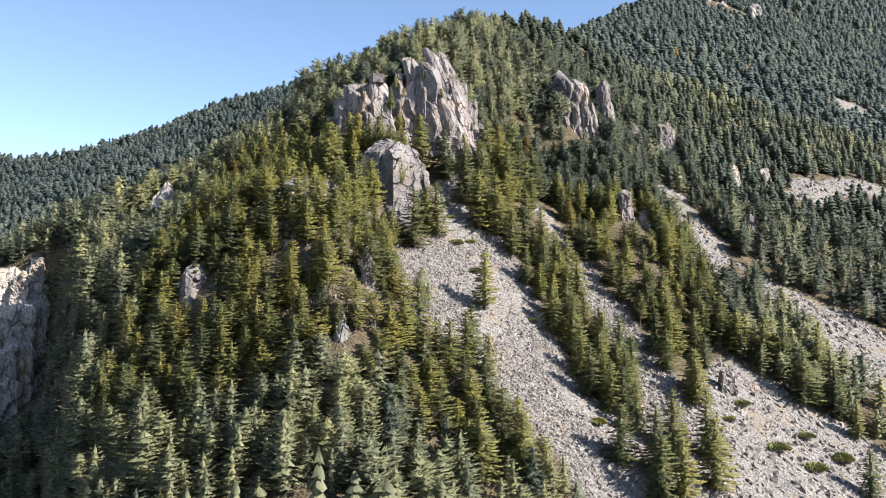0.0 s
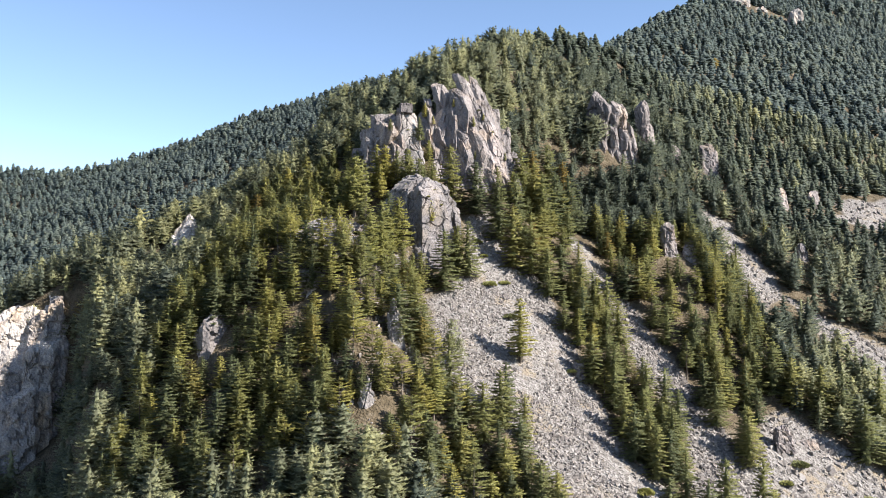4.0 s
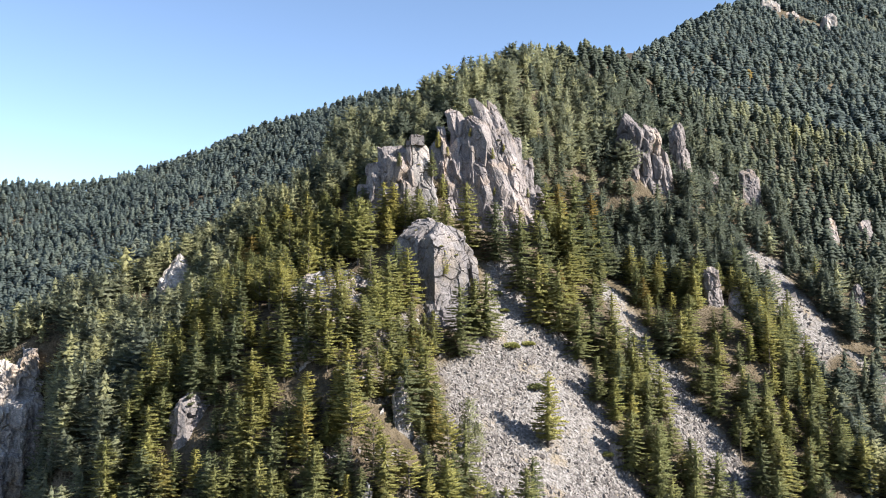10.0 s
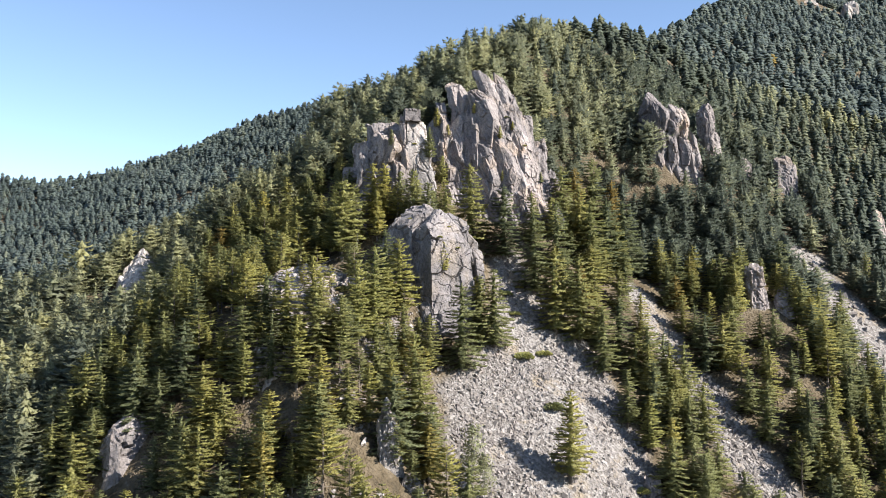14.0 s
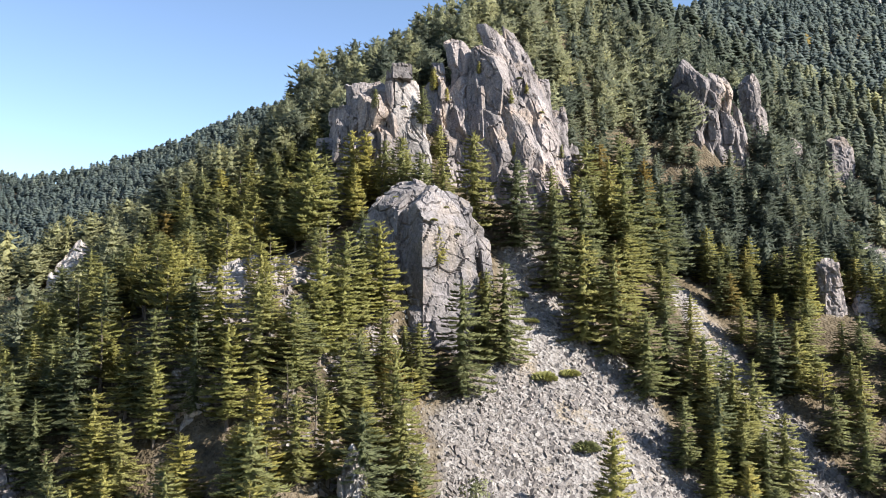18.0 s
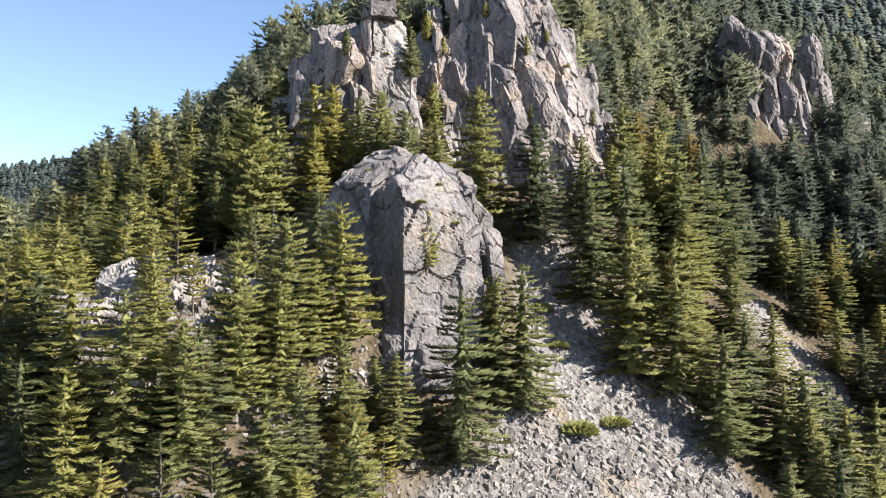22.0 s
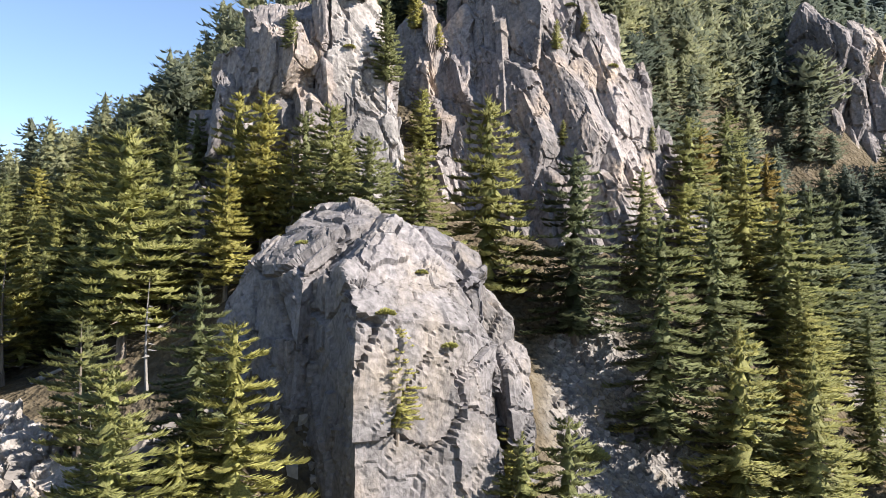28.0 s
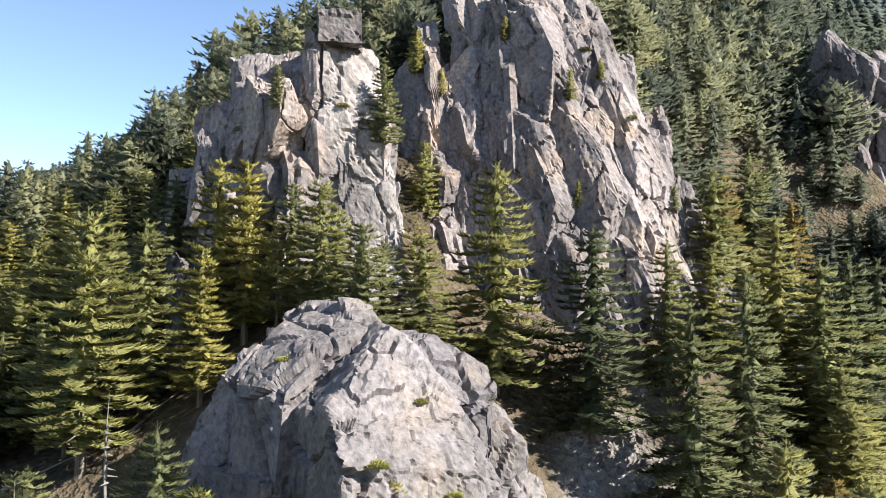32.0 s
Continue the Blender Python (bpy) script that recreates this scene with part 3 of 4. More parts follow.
crag = rock_group("crag", "slanting grey granite crag among the spruces", "cliff", [
    ((52.5, 354, 138), (48.5, 357, 174), (9, 11)),
    ((57.0, 353, 136), (52.5, 356, 169), (9, 11)),
    ((62.5, 352, 132), (58.0, 355, 160), (9, 11)),
    ((70, 362, 148), (69, 365, 173), (6, 7)),
], "buttress", 0.5, 41, grain=(3.4, 3.4, 8.0), rough=0.9, turn=44)
slabs_on(crag, 16, 7, lambda z: 48.0, lambda z: 66 - 0.26 * (z - 140), 142, 168, lambda x, z: 348.0 + 0.12 * (z - 142), (-0.2, 0.12, 1), (2.2, 4.4), (8, 16), (-1.6, 1.0), cell=0.45, turn=(38, 62))
rock_group("gorge_cliff", "pale rugged cliff with ochre streaks", "cliff", [
    ((-140, 288, 40), (-140.5, 291, 92.5), (15, 18)),
    ((-139, 279.5, 34), (-139.5, 283, 77), (11, 12)),
    ((-152, 288, 42), (-151, 292, 89), (17, 20)),
    ((-163, 286, 38), (-162, 290, 85), (18, 20)),
    ((-147, 281, 36), (-147.5, 285, 76), (14, 13)),
    ((-142, 272, 30), (-142, 275, 64), (12, 12)),
    ((-135.5, 293, 40), (-136, 295, 88), (8, 9)),
], "buttress", 0.55, 53, mat=LIGHT_ROCK, grain=(5.0, 5.0, 7.0), turn=34, rough=1.4, taper=0.8, cuts=6)
rock("rock_outcrop", (-101.6, 309, 86), (-100.6, 311, 121.5), (16, 12), "pale pointed rock outcrop among dark spruces", "rock outcrop", cell=0.4, seed=61, mat=LIGHT_ROCK, grain=(4, 4, 7), taper=0.6, turn=25, cuts=6, planes=((-60, 45, 0.82), (60, 50, 0.86)))
rock_group("rock_spire", "pale leaning slabs of rock standing like a spire", "rock spire", [
    ((-17.4, 208.5, 62), (-18.6, 209, 92.5), (6.5, 6), {"taper": 0.4, "planes": ((-70, 35, 0.8), (40, 50, 0.85))}),
    ((-22.6, 207, 64), (-21.4, 207.8, 86), (6.5, 5), {"taper": 0.35, "planes": ((60, 35, 0.8),)}),
    ((-14.0, 206.6, 60), (-14.8, 207.6, 81), (6.0, 6), {"taper": 0.5}),
    ((-18.5, 205.0, 60), (-19.0, 205.6, 76), (8.0, 5), {"taper": 0.6}),
], "slab", 0.26, 71, mat=PALE_ROCK, taper=0.5, grain=(2.4, 2.4, 6), rough=0.9, turn=28)
rock("rock_spire", (-21.5, 187, 56), (-22.3, 187.5, 76), (5.5, 5), "small pale rock spire in the forest", "rock spire", cell=0.28, seed=83, mat=PALE_ROCK, taper=0.35, grain=(2, 2, 4), rough=0.9, turn=30, planes=((-50, 40, 0.8),))
rock_group("ledge_outcrop", "dark broken rock ledges with trees growing on them", "rock outcrop", [
    ((-40, 240, 96), (-40, 242, 114), (11, 8)),
    ((-45.5, 238, 92), (-45, 241, 110), (9, 8)),
    ((-35, 223, 86), (-35, 225.5, 102.5), (9, 7)),
    ((-40, 219, 82), (-40.5, 222, 99), (9, 7)),
    ((-31, 216, 78), (-31, 218.5, 93.5), (7, 6)),
], "ledge", 0.3, 91, mat=PALE_ROCK, grain=(3.5, 3.5, 4.5), taper=0.8)
for k, (rx, ry, rh, rw) in enumerate(((-40, 241.5, 3.0, 7), (-36.5, 246.5, 3.2, 8), (-34.5, 238.5, 2.4, 6.5), (-29.5, 241.5, 2.6, 6), (-36, 232.5, 2.4, 7), (-41.5, 236.5, 2.2, 6), (-30.5, 228, 2.6, 6), (-33, 244, 2.4, 5), (-44.5, 247, 3.0, 8), (-26, 231.5, 2.4, 5), (-21.0, 238.0, 2.0, 5))):
    rz = floor_at(rx, ry)
    rock("bedrock", (rx, ry + 1.5, rz - 6), (rx - 0.3, ry + 2.6, rz + rh), (rw, rw * 0.75), "pale bare bedrock breaking through the slope", "rock outcrop", "bedrock on the spur", cell=0.24, seed=211 + k, mat=PALE_ROCK, grain=(2.4, 2.4, 2.2), taper=0.75, turn=20 + 17 * (k % 3))
rock("dark_slab", (-62, 214, 66), (-62, 218, 88), (13, 8), "dark shaded rock slab in the forest", "rock outcrop", cell=0.5, seed=101, grain=(4, 4, 6), turn=50)
rock("rock_outcrop", (100, 380, 136), (100, 382, 157), (10, 9), "rounded grey rock among spruces", "rock outcrop", cell=0.6, seed=103)
rock("rock_pillar", (63, 291, 94), (62.5, 292, 116), (5.5, 6), "grey rock pillar beside the scree", "rock", cell=0.4, seed=107, grain=(3, 3, 5))
rock("rock_pillar", (70, 291, 92), (69.5, 293, 110), (6, 6), "grey rock pillar beside the scree", "rock", cell=0.4, seed=109, grain=(3, 3, 5))
rock_group("summit_rocks", "pale rocks standing on the mountain's crest", "rock outcrop", [
    ((246, 806, 320), (248, 808, 371), (24, 18)),
    ((262, 796, 315), (262, 798, 358), (18, 16)),
    ((286, 772, 303), (287, 773, 348), (14, 14)),
], "rock", 1.6, 113, mat=PALE_ROCK, grain=(8, 8, 12))
for k, (rx, ry, rh, rw) in enumerate(((-66, 361, 7, 9), (-73, 352, 5, 7), (-80, 344, 5, 8), (-62, 366, 6, 6))):
    rz = floor_at(rx, ry)
    rock("rock_outcrop", (rx, ry, rz - 6), (rx, ry + 1.5, rz + rh), (rw, rw * 0.8), "pale weathered rock on a bare strip of slope", "rock outcrop", cell=0.6, seed=151 + k, mat=PALE_ROCK, grain=(3, 3, 4), taper=0.6)
for k, (rx, ry, rh, rw) in enumerate(((128, 372, 8, 8), (146, 384, 7, 9), (120, 330, 6, 7), (84, 372, 8, 6), (150, 300, 6, 8), (180, 420, 7, 9))):
    rz = floor_at(rx, ry)
    rock("rock_outcrop", (rx, ry, rz - 8), (rx, ry + 2, rz + rh), (rw, rw * 0.8), "grey rock outcrop between the spruces", "rock outcrop", cell=0.6, seed=171 + k, grain=(3, 3, 5), taper=0.6, turn=30)
rock("boulder", (19.6, 263.8, 89), (19.8, 264.2, 96.0), (3.4, 3.4), "squarish grey boulder at the lower edge of a tree clump", "boulder", cell=0.2, seed=131, grain=(2, 2, 3), taper=0.8)
rock("boulder", (13.5, 287.5, 122), (13.8, 288, 130), (4.0, 3.6), "pale split block at the cliff's foot", "boulder", cell=0.25, seed=133, mat=PALE_ROCK, grain=(2, 2, 3), taper=0.6)
rock("boulder", (75, 226, 54), (74.6, 226.4, 60.5), (4.5, 4), "grey boulder on the lower scree", "boulder", cell=0.3, seed=137, grain=(2, 2, 3))
rock("boulder", (83, 231, 50), (83, 231.5, 56), (6, 4), "grey boulder on the lower scree", "boulder", cell=0.3, seed=139, grain=(2, 2, 3))
rock("boulder", (26.5, 231.5, 70), (26.2, 232, 75.5), (3.2, 3.2), "grey boulder on the scree", "boulder", cell=0.22, seed=141, grain=(1.6, 1.6, 2.4))
rock("boulder", (12.0, 258.5, 90), (11.8, 259, 97.8), (2.4, 3.4), "grey boulder on the scree", "boulder", cell=0.2, seed=143, grain=(1.6, 1.6, 2.4))
# ---- trees ----


def crown_reach(t, width, round_top):
    if round_top:
        return width * (0.5 + 0.5 * math.sin(math.pi * min(1.0, 0.22 + t * 0.75))) * (1 - t ** 5 * 0.7)
    return width * ((1 - t) ** 0.58 * 0.96 + 0.04) * min(1.0, 0.72 + t * 2.2)


def boughs(rng, tiers, per_tier, twigs, height, width, base, droop, round_top, twig=1.0, wide=1.0):
    """A conifer's crown: shelves of boughs with air between them, each bough a flat fan of thin needle twigs. Returns verts, faces."""
    vs = []
    for k in range(tiers):
        t = (k + rng.uniform(0.1, 0.6)) / tiers
        z = base + (height - base) * t
        reach = crown_reach(t, width, round_top) * rng.uniform(0.86, 1.12)
        m = max(4, round(per_tier * (1 - 0.4 * t)))
        a0 = rng.random() * 6.28
        for b in range(m):
            if rng.random() < 0.08:
                continue
            a = a0 + 6.283 * (b + rng.uniform(-0.33, 0.33)) / m
            r = reach * rng.uniform(0.62, 1.15) + 0.15
            ca, sa = math.cos(a), math.sin(a)
            zb = z + rng.uniform(-0.22, 0.22)
            rise = rng.uniform(-0.06, 0.08) + (0.35 * t * t if not round_top else 0.2)
            count = max(4, round(twigs * (0.3 + 0.7 * r / width)))
            for j in range(count):
                f = 0.14 + 0.86 * ((j + rng.random()) / count) ** 0.7
                side = rng.choice((-1, 1))
                spin = 0.0 if j == count - 1 else side * rng.uniform(0.3, 1.0)
                ln = (0.30 + 0.24 * r * (1.15 - 0.75 * f)) * rng.uniform(0.7, 1.25) * twig
                w = (0.055 + 0.018 * r) * rng.uniform(0.7, 1.3) * twig * wide
                x0 = r * f
                z0 = zb - droop * r * f ** 1.3 + 0.34 * droop * r * f ** 4 + rise * r * f + rng.uniform(-0.06, 0.06)
                dx, dy = math.cos(spin), math.sin(spin)
                dz = rise - 0.5 * droop + 0.55 * f * f + rng.uniform(-0.22, 0.3)
                mx, my, mz = x0 + dx * ln * 0.45, dy * ln * 0.45, z0 + dz * ln * 0.4
                roll = rng.uniform(-0.7, 0.7)
                ox, oy, oz = -dy * w, dx * w, w * roll
                row = ((x0, 0, z0), (mx + ox, my + oy, mz + oz - w * 0.4), (x0 + dx * ln, dy * ln, z0 + dz * ln), (mx - ox, my - oy, mz - oz - w * 0.4))
                vs.append([(ca * q[0] - sa * q[1], sa * q[0] + ca * q[1], q[2]) for q in row])
    for j in range(18):
        a, z = rng.random() * 6.28, height * (0.9 + 0.12 * rng.random())
        c, s, g = math.cos(a), math.sin(a), 0.3
        vs.append([(0, 0, z), (c * g * 0.5 - s * 0.06, s * g * 0.5 + c * 0.06, z + 0.12), (c * g, s * g, z + 0.32), (c * g * 0.5 + s * 0.06, s * g * 0.5 - c * 0.06, z + 0.12)])
    v = np.array(vs, float).reshape(-1, 3)
    i = np.arange(len(vs))[:, None] * 4
    return v, np.concatenate([i + c for c in ((0, 1, 2), (0, 2, 3))])


def skirts(rng, tiers, points, height, width, base, droop, round_top, full=1.0):
    """A plainer crown: tiers of jagged hanging boughs, each bough a pair of triangles from the stem."""
    vs, fs = [], []
    for k in range(tiers):
        t = k / tiers
        z0 = base + (height - base) * t
        reach = crown_reach(t, width, round_top) * full
        gap = (height - base) / tiers
        a0 = rng.random() * 6.28
        m = max(5, round(points * (1 - 0.4 * t)))
        for b in range(m):
            a = a0 + 6.283 * (b + rng.uniform(-0.3, 0.3)) / m
            r = reach * rng.uniform(0.6, 1.25)
            half = 6.283 / m * rng.uniform(0.55, 0.8)
            zt = z0 - max(droop, -0.15) * r * 0.8 + rng.uniform(-0.25, 0.25) * gap
            i = len(vs)
            vs += [(0, 0, z0 + gap * 1.15), (math.cos(a) * r, math.sin(a) * r, zt),
                   (math.cos(a - half) * r * 0.62, math.sin(a - half) * r * 0.62, z0 - 0.1 * gap + rng.uniform(-0.3, 0.3) * gap),
                   (math.cos(a + half) * r * 0.62, math.sin(a + half) * r * 0.62, z0 - 0.1 * gap + rng.uniform(-0.3, 0.3) * gap)]
            fs += [(i, i + 2, i + 1), (i, i + 1, i + 3)]
    i = len(vs)
    vs += [(0, 0, height * 1.04), (0.08, 0, height * 0.88), (-0.05, 0.07, height * 0.88), (-0.05, -0.07, height * 0.88)]
    fs += [(i, i + 1, i + 2), (i, i + 2, i + 3), (i, i + 3, i + 1)]
    return np.array(vs, float), np.array(fs)


def cone_trunk(height, r0, sides=6, bend=0.0, rings=4):
    vs, fs = [], []
    for k in range(rings):
        t = k / (rings - 1)
        for a in range(sides):
            g = 6.283 * a / sides
            r = r0 * (1 - 0.93 * t) * (1.35 if k == 0 else 1)
            vs.append((math.cos(g) * r + bend * math.sin(t * 3), math.sin(g) * r, -0.9 + (height + 0.9) * t))
    for k in range(rings - 1):
        for a in range(sides):
            b = (a + 1) % sides
            i, j = k * sides, (k + 1) * sides
            fs += [(i + a, i + b, j + b), (i + a, j + b, j + a)]
    return np.array(vs, float), np.array(fs)


def limbs(rng, height, width, base, count):
    """Bare tapered limbs between the trunk and the crown."""
    vs, fs = [], []
    for k in range(count):
        z, a = base + (height * 0.8 - base) * k / count, rng.random() * 6.28
        r = width * (1 - k / count * 0.7) * 0.7
        i = len(vs)
        for g in range(3):
            vs.append((0.05 * math.cos(g * 2.1) * 2, 0.05 * math.sin(g * 2.1) * 2, z + 0.06 * math.cos(g * 2.1)))
        vs.append((math.cos(a) * r, math.sin(a) * r, z - 0.1 * r))
        fs += [(i, i + 1, i + 3), (i + 1, i + 2, i + 3), (i + 2, i, i + 3)]
    return np.array(vs, float), np.array(fs)


def joined(a, b):
    return np.concatenate([a[0], b[0]]), np.concatenate([a[1], b[1] + len(a[0])])


def leaf_normals(v, height=14.0):
    """Needles fan outwards from the stem: their mean facing, with some scatter."""
    r = np.hypot(v[:, 0], v[:, 1]) + 1e-6
    n = np.stack([v[:, 0] / r, v[:, 1] / r, 0.25 + 0.6 * v[:, 2] / height], 1)
    n += 1.1 * np.stack([vnoise(v[:, 0] * 0.9 + 5 * k, v[:, 2] * 1.1 + v[:, 1] * 0.9, 40 + k) - 0.5 for k in range(3)], 1)
    return n / np.linalg.norm(n, axis=1)[:, None]


KINDS = {"spruce": dict(width=0.245, base=0.05, droop=0.30, round_top=False), "pine": dict(width=0.25, base=0.16, droop=0.02, round_top=True)}


def shape(kind, rng):
    k = KINDS[kind]
    return dict(height=14.0, width=k["width"] * 14 * rng.uniform(0.85, 1.18), base=k["base"] * 14 * rng.uniform(0.7, 1.4), droop=k["droop"], round_top=k["round_top"])


rng = random.Random(4)
NEAR = {}
for kind, needles in (("spruce", SPRUCE_NEEDLES), ("pine", PINE_NEEDLES)):
    NEAR[kind] = []
    for v in range(6):
        sh = shape(kind, rng)
        airy = kind == "pine" and v > 2
        if kind == "pine" and not airy:
            sh.update(round_top=False, width=sh["width"] * 0.88, droop=0.12, base=sh["base"] * 0.7)
        elif airy:
            sh.update(base=sh["base"] * 1.5, width=sh["width"] * 0.8)
        cr = boughs(rng, 12 if airy else 21, 7 if airy else 9, 64 if airy else 66, twig=0.9 if airy else 0.82, **sh)
        if not airy:
            cr = joined(cr, skirts(rng, 18, 8, full=0.36, **sh))
        tk = cone_trunk(13.6, 0.22, 7, rng.uniform(-0.25, 0.25), 5)
        tk = joined(tk, limbs(rng, 14, KINDS[kind]["width"] * 14, 1.2, 26))
        NEAR[kind].append((mesh_from("crown", *cr, [needles], normals=leaf_normals(cr[0])), mesh_from("trunk", *tk, [BARK])))

MID = [joined(boughs(rng, 9, 7, 8, twig=1.5, wide=1.6, **shape(k, rng)), skirts(rng, 6, 6, full=0.62, **shape(k, rng))) for k in ("spruce", "pine", "pine", "spruce", "pine", "spruce", "spruce", "pine")]
LOW = [skirts(rng, 8, 7, **shape(k, rng)) for k in ("spruce", "spruce", "pine", "spruce", "pine")]
FINE = [joined(boughs(rng, 12, 8, 13, twig=1.35, wide=1.3, **shape(k, rng)), skirts(rng, 9, 7, full=0.6, **shape(k, rng))) for k in ("spruce", "pine", "spruce", "pine", "spruce", "spruce", "pine")]
FAR = [skirts(rng, 5, 5, **shape(k, rng)) for k in ("spruce", "spruce", "pine")]


def spread(x0, x1, y0, y1, gap, seed):
    """Places on a loose grid."""
    xs, ys = np.meshgrid(np.arange(x0, x1, gap), np.arange(y0, y1, gap))
    r = np.random.RandomState(seed)
    xs = (xs + r.uniform(-0.45, 0.45, xs.shape) * gap).ravel()
    ys = (ys + r.uniform(-0.45, 0.45, ys.shape) * gap).ravel()
    return xs, ys, r.random_sample(len(xs)), r.random_sample(len(xs))


def rock_clear(x, y):
    """1 where no bare rock face stands."""
    ok = np.ones_like(x)
    for cx, cy, rx, ry in ((1, 294, 15, 14), (1, 275, 13, 9), (-11.5, 286, 6.5, 11), (-15, 296, 5, 10), (-74, 344, 7, 8), (-86, 330, 6, 8), (-17, 259, 8, 7), (-22, 252.5, 7, 7), (-25, 277, 14, 9), (-14, 249, 8.5, 8), (-15.5, 254.5, 8.5, 9), (-7.5, 266, 4.5, 8), (57, 346, 9, 5), (-146, 270, 22, 17), (-102, 300, 9, 16), (-124, 258, 7, 24), (-18.5, 201, 5.5, 6.5), (-42, 292, 7, 7), (-22, 181, 4.5, 7),
                           (-41, 235, 6, 4), (-37, 214, 7, 4), (-62, 209, 6, 5), (66, 285, 7, 7), (100, 373, 6, 8), (13, 300, 6, 8), (75, 221, 5, 6), (262, 790, 34, 26), (128, 368, 5, 6), (146, 380, 5, 6), (120, 326, 5, 5), (150, 296, 5, 5), (-73, 351, 5, 5), (-66, 360, 5, 5)):
        ok = np.minimum(ok, step(0.85, 1.05, np.sqrt(((x - cx) / rx) ** 2 + ((y - cy) / ry) ** 2)))
    return ok


# trees that stand out, by area: x, y, height
CLIFF_FOOT_SPRUCES = ((-7.5, 276, 18.5), (0.3, 275, 16.7), (7.1, 280, 12.1), (7, 270, 18.5), (15.8, 300, 18.5), (12.6, 276, 16.4), (19.3, 290, 16.7), (-12.8, 268, 10.3), (21.6, 285, 16.7), (26.1, 290, 18.1), (30.8, 295, 18.5), (16.4, 262, 18.5), (11.2, 262, 18.5), (20.6, 315, 14.1), (26.6, 325, 17.6), (32.2, 325, 16.8))
RIDGE_SPRUCES = ((-33.8, 268, 14), (-39.7, 275, 14), (-23.8, 247, 12), (-42.5, 300, 9), (-36.6, 295, 10), (-54.4, 290, 9.5))
RIDGE_PINES = ((-8.9, 263, 8), (-20, 266, 12.1), (-16.4, 263, 11), (-19.5, 270, 9.2), (-27.3, 272, 14.3), (-30.2, 274, 15.2), (-35.3, 262, 17.7), (-29.9, 245, 9.3), (-27.9, 264, 10.9), (-23.8, 268, 9.6), (-23.6, 272, 11.2), (-14.4, 276.5, 8.5))
SPUR_SPRUCES = ((-8.2, 242.1, 16.5), (-2, 251.6, 15.8), (-4.9, 250.6, 14), (-14.3, 239.1, 10), (-55.5, 221.1, 13), (-58.2, 234.5, 12))
SPUR_PINES = ((-18.4, 238.6, 5), (-16.6, 241, 6), (-21.8, 235.5, 6), (-17.8, 229, 7), (-14.8, 234.5, 7), (-33, 236, 6), (-38.5, 238, 5.5), (-27, 242, 7), (-19, 236, 11), (-22.5, 241, 10), (-17.5, 232, 9), (-24, 233, 12), (-21, 228, 10), (-26.4, 228, 15), (-24.5, 237.5, 15), (-20.6, 243.7, 15), (-32.7, 226.4, 9), (-42, 222.1, 9), (-43.4, 216.3, 10), (-34.4, 215.4, 12), (-15.8, 224.7, 14), (-40.4, 244, 8))
CHUTE_SPRUCES = ((6.8, 203.4, 13), (10.7, 200.3, 10), (29.1, 245.9, 13), (37.4, 256.9, 14), (34.8, 229.6, 13), (34.4, 213.4, 13), (42.1, 226.7, 13), (48.7, 221.9, 11), (58.1, 234.5, 12), (59.3, 227.6, 11), (64.1, 220.6, 12), (40.1, 217.3, 13), (35.3, 206, 13), (-5.7, 202.1, 14), (20.7, 256.8, 14), (13.7, 269, 13), (87.5, 302.8, 11), (108.1, 336, 10))
CHUTE_PINES = ((11, 224, 15.5), (23.8, 244.5, 11), (30.3, 235.2, 12), (-8.8, 193.5, 13))
LOWER_SPRUCES = ((38.2, 185.1, 13), (63.8, 216.9, 14), (51.4, 192.6, 15), (45.6, 184.4, 15), (60.2, 196.3, 16), (59.1, 187, 16), (50, 179.2, 14), (45, 177.6, 15), (99.9, 201.7, 12), (96.5, 230.1, 15), (105.7, 242.3, 16), (104.6, 229.7, 15), (107.2, 223, 10), (94.8, 238.8, 15), (89.6, 239.7, 14), (39.2, 215.2, 13), (39.4, 202.1, 12), (15.9, 172.1, 14), (12.3, 176.5, 14), (7.3, 168.9, 15), (5.4, 199.9, 13))
TREE_LISTS = (("spruce", CLIFF_FOOT_SPRUCES), ("spruce", RIDGE_SPRUCES), ("pine", RIDGE_PINES), ("spruce", SPUR_SPRUCES), ("pine", SPUR_PINES), ("spruce", CHUTE_SPRUCES), ("pine", CHUTE_PINES), ("spruce", LOWER_SPRUCES))
LANDMARKS = [(a, b) for _, trees in TREE_LISTS for a, b, _ in trees]


def forest(x0, x1, y0, y1, gap, seed, chance=1.0):
    x, y, a, b = spread(x0, x1, y0, y1, gap, seed)
    thin = np.clip(1.15 + fbm(x / 28, y / 28, 3, 77) * 0.8, 0.7, 1.0) * chance
    keep = (scree(x, y) < 0.25) & (a < thin) & (rock_clear(x, y) > 0.5) & (np.abs(x) < 0.6 * np.maximum(y, 0) + 50)
    keep &= (np.maximum(scree(x, y + 4), scree(x, y + 8)) < 0.55) | (y > 460)
    keep &= (a < 0.72) | (x < 6) | (x > 85) | (y > 300) | (y < 190)
    keep &= (a < 0.12) | (np.hypot((x + 37) / 9, (y - 258) / 8) > 1)
    keep &= (a < 0.22) | (np.hypot((x + 36) / 11, (y - 240) / 13) > 1)
    x, y, b = x[keep], y[keep], b[keep]
    if len(LANDMARKS):
        near = np.full(len(x), 99.0)
        for lx, ly in LANDMARKS:
            near = np.minimum(near, np.hypot(x - lx, y - ly))
        x, y, b = x[near > 3.2], y[near > 3.2], b[near > 3.2]
    return x, y, b


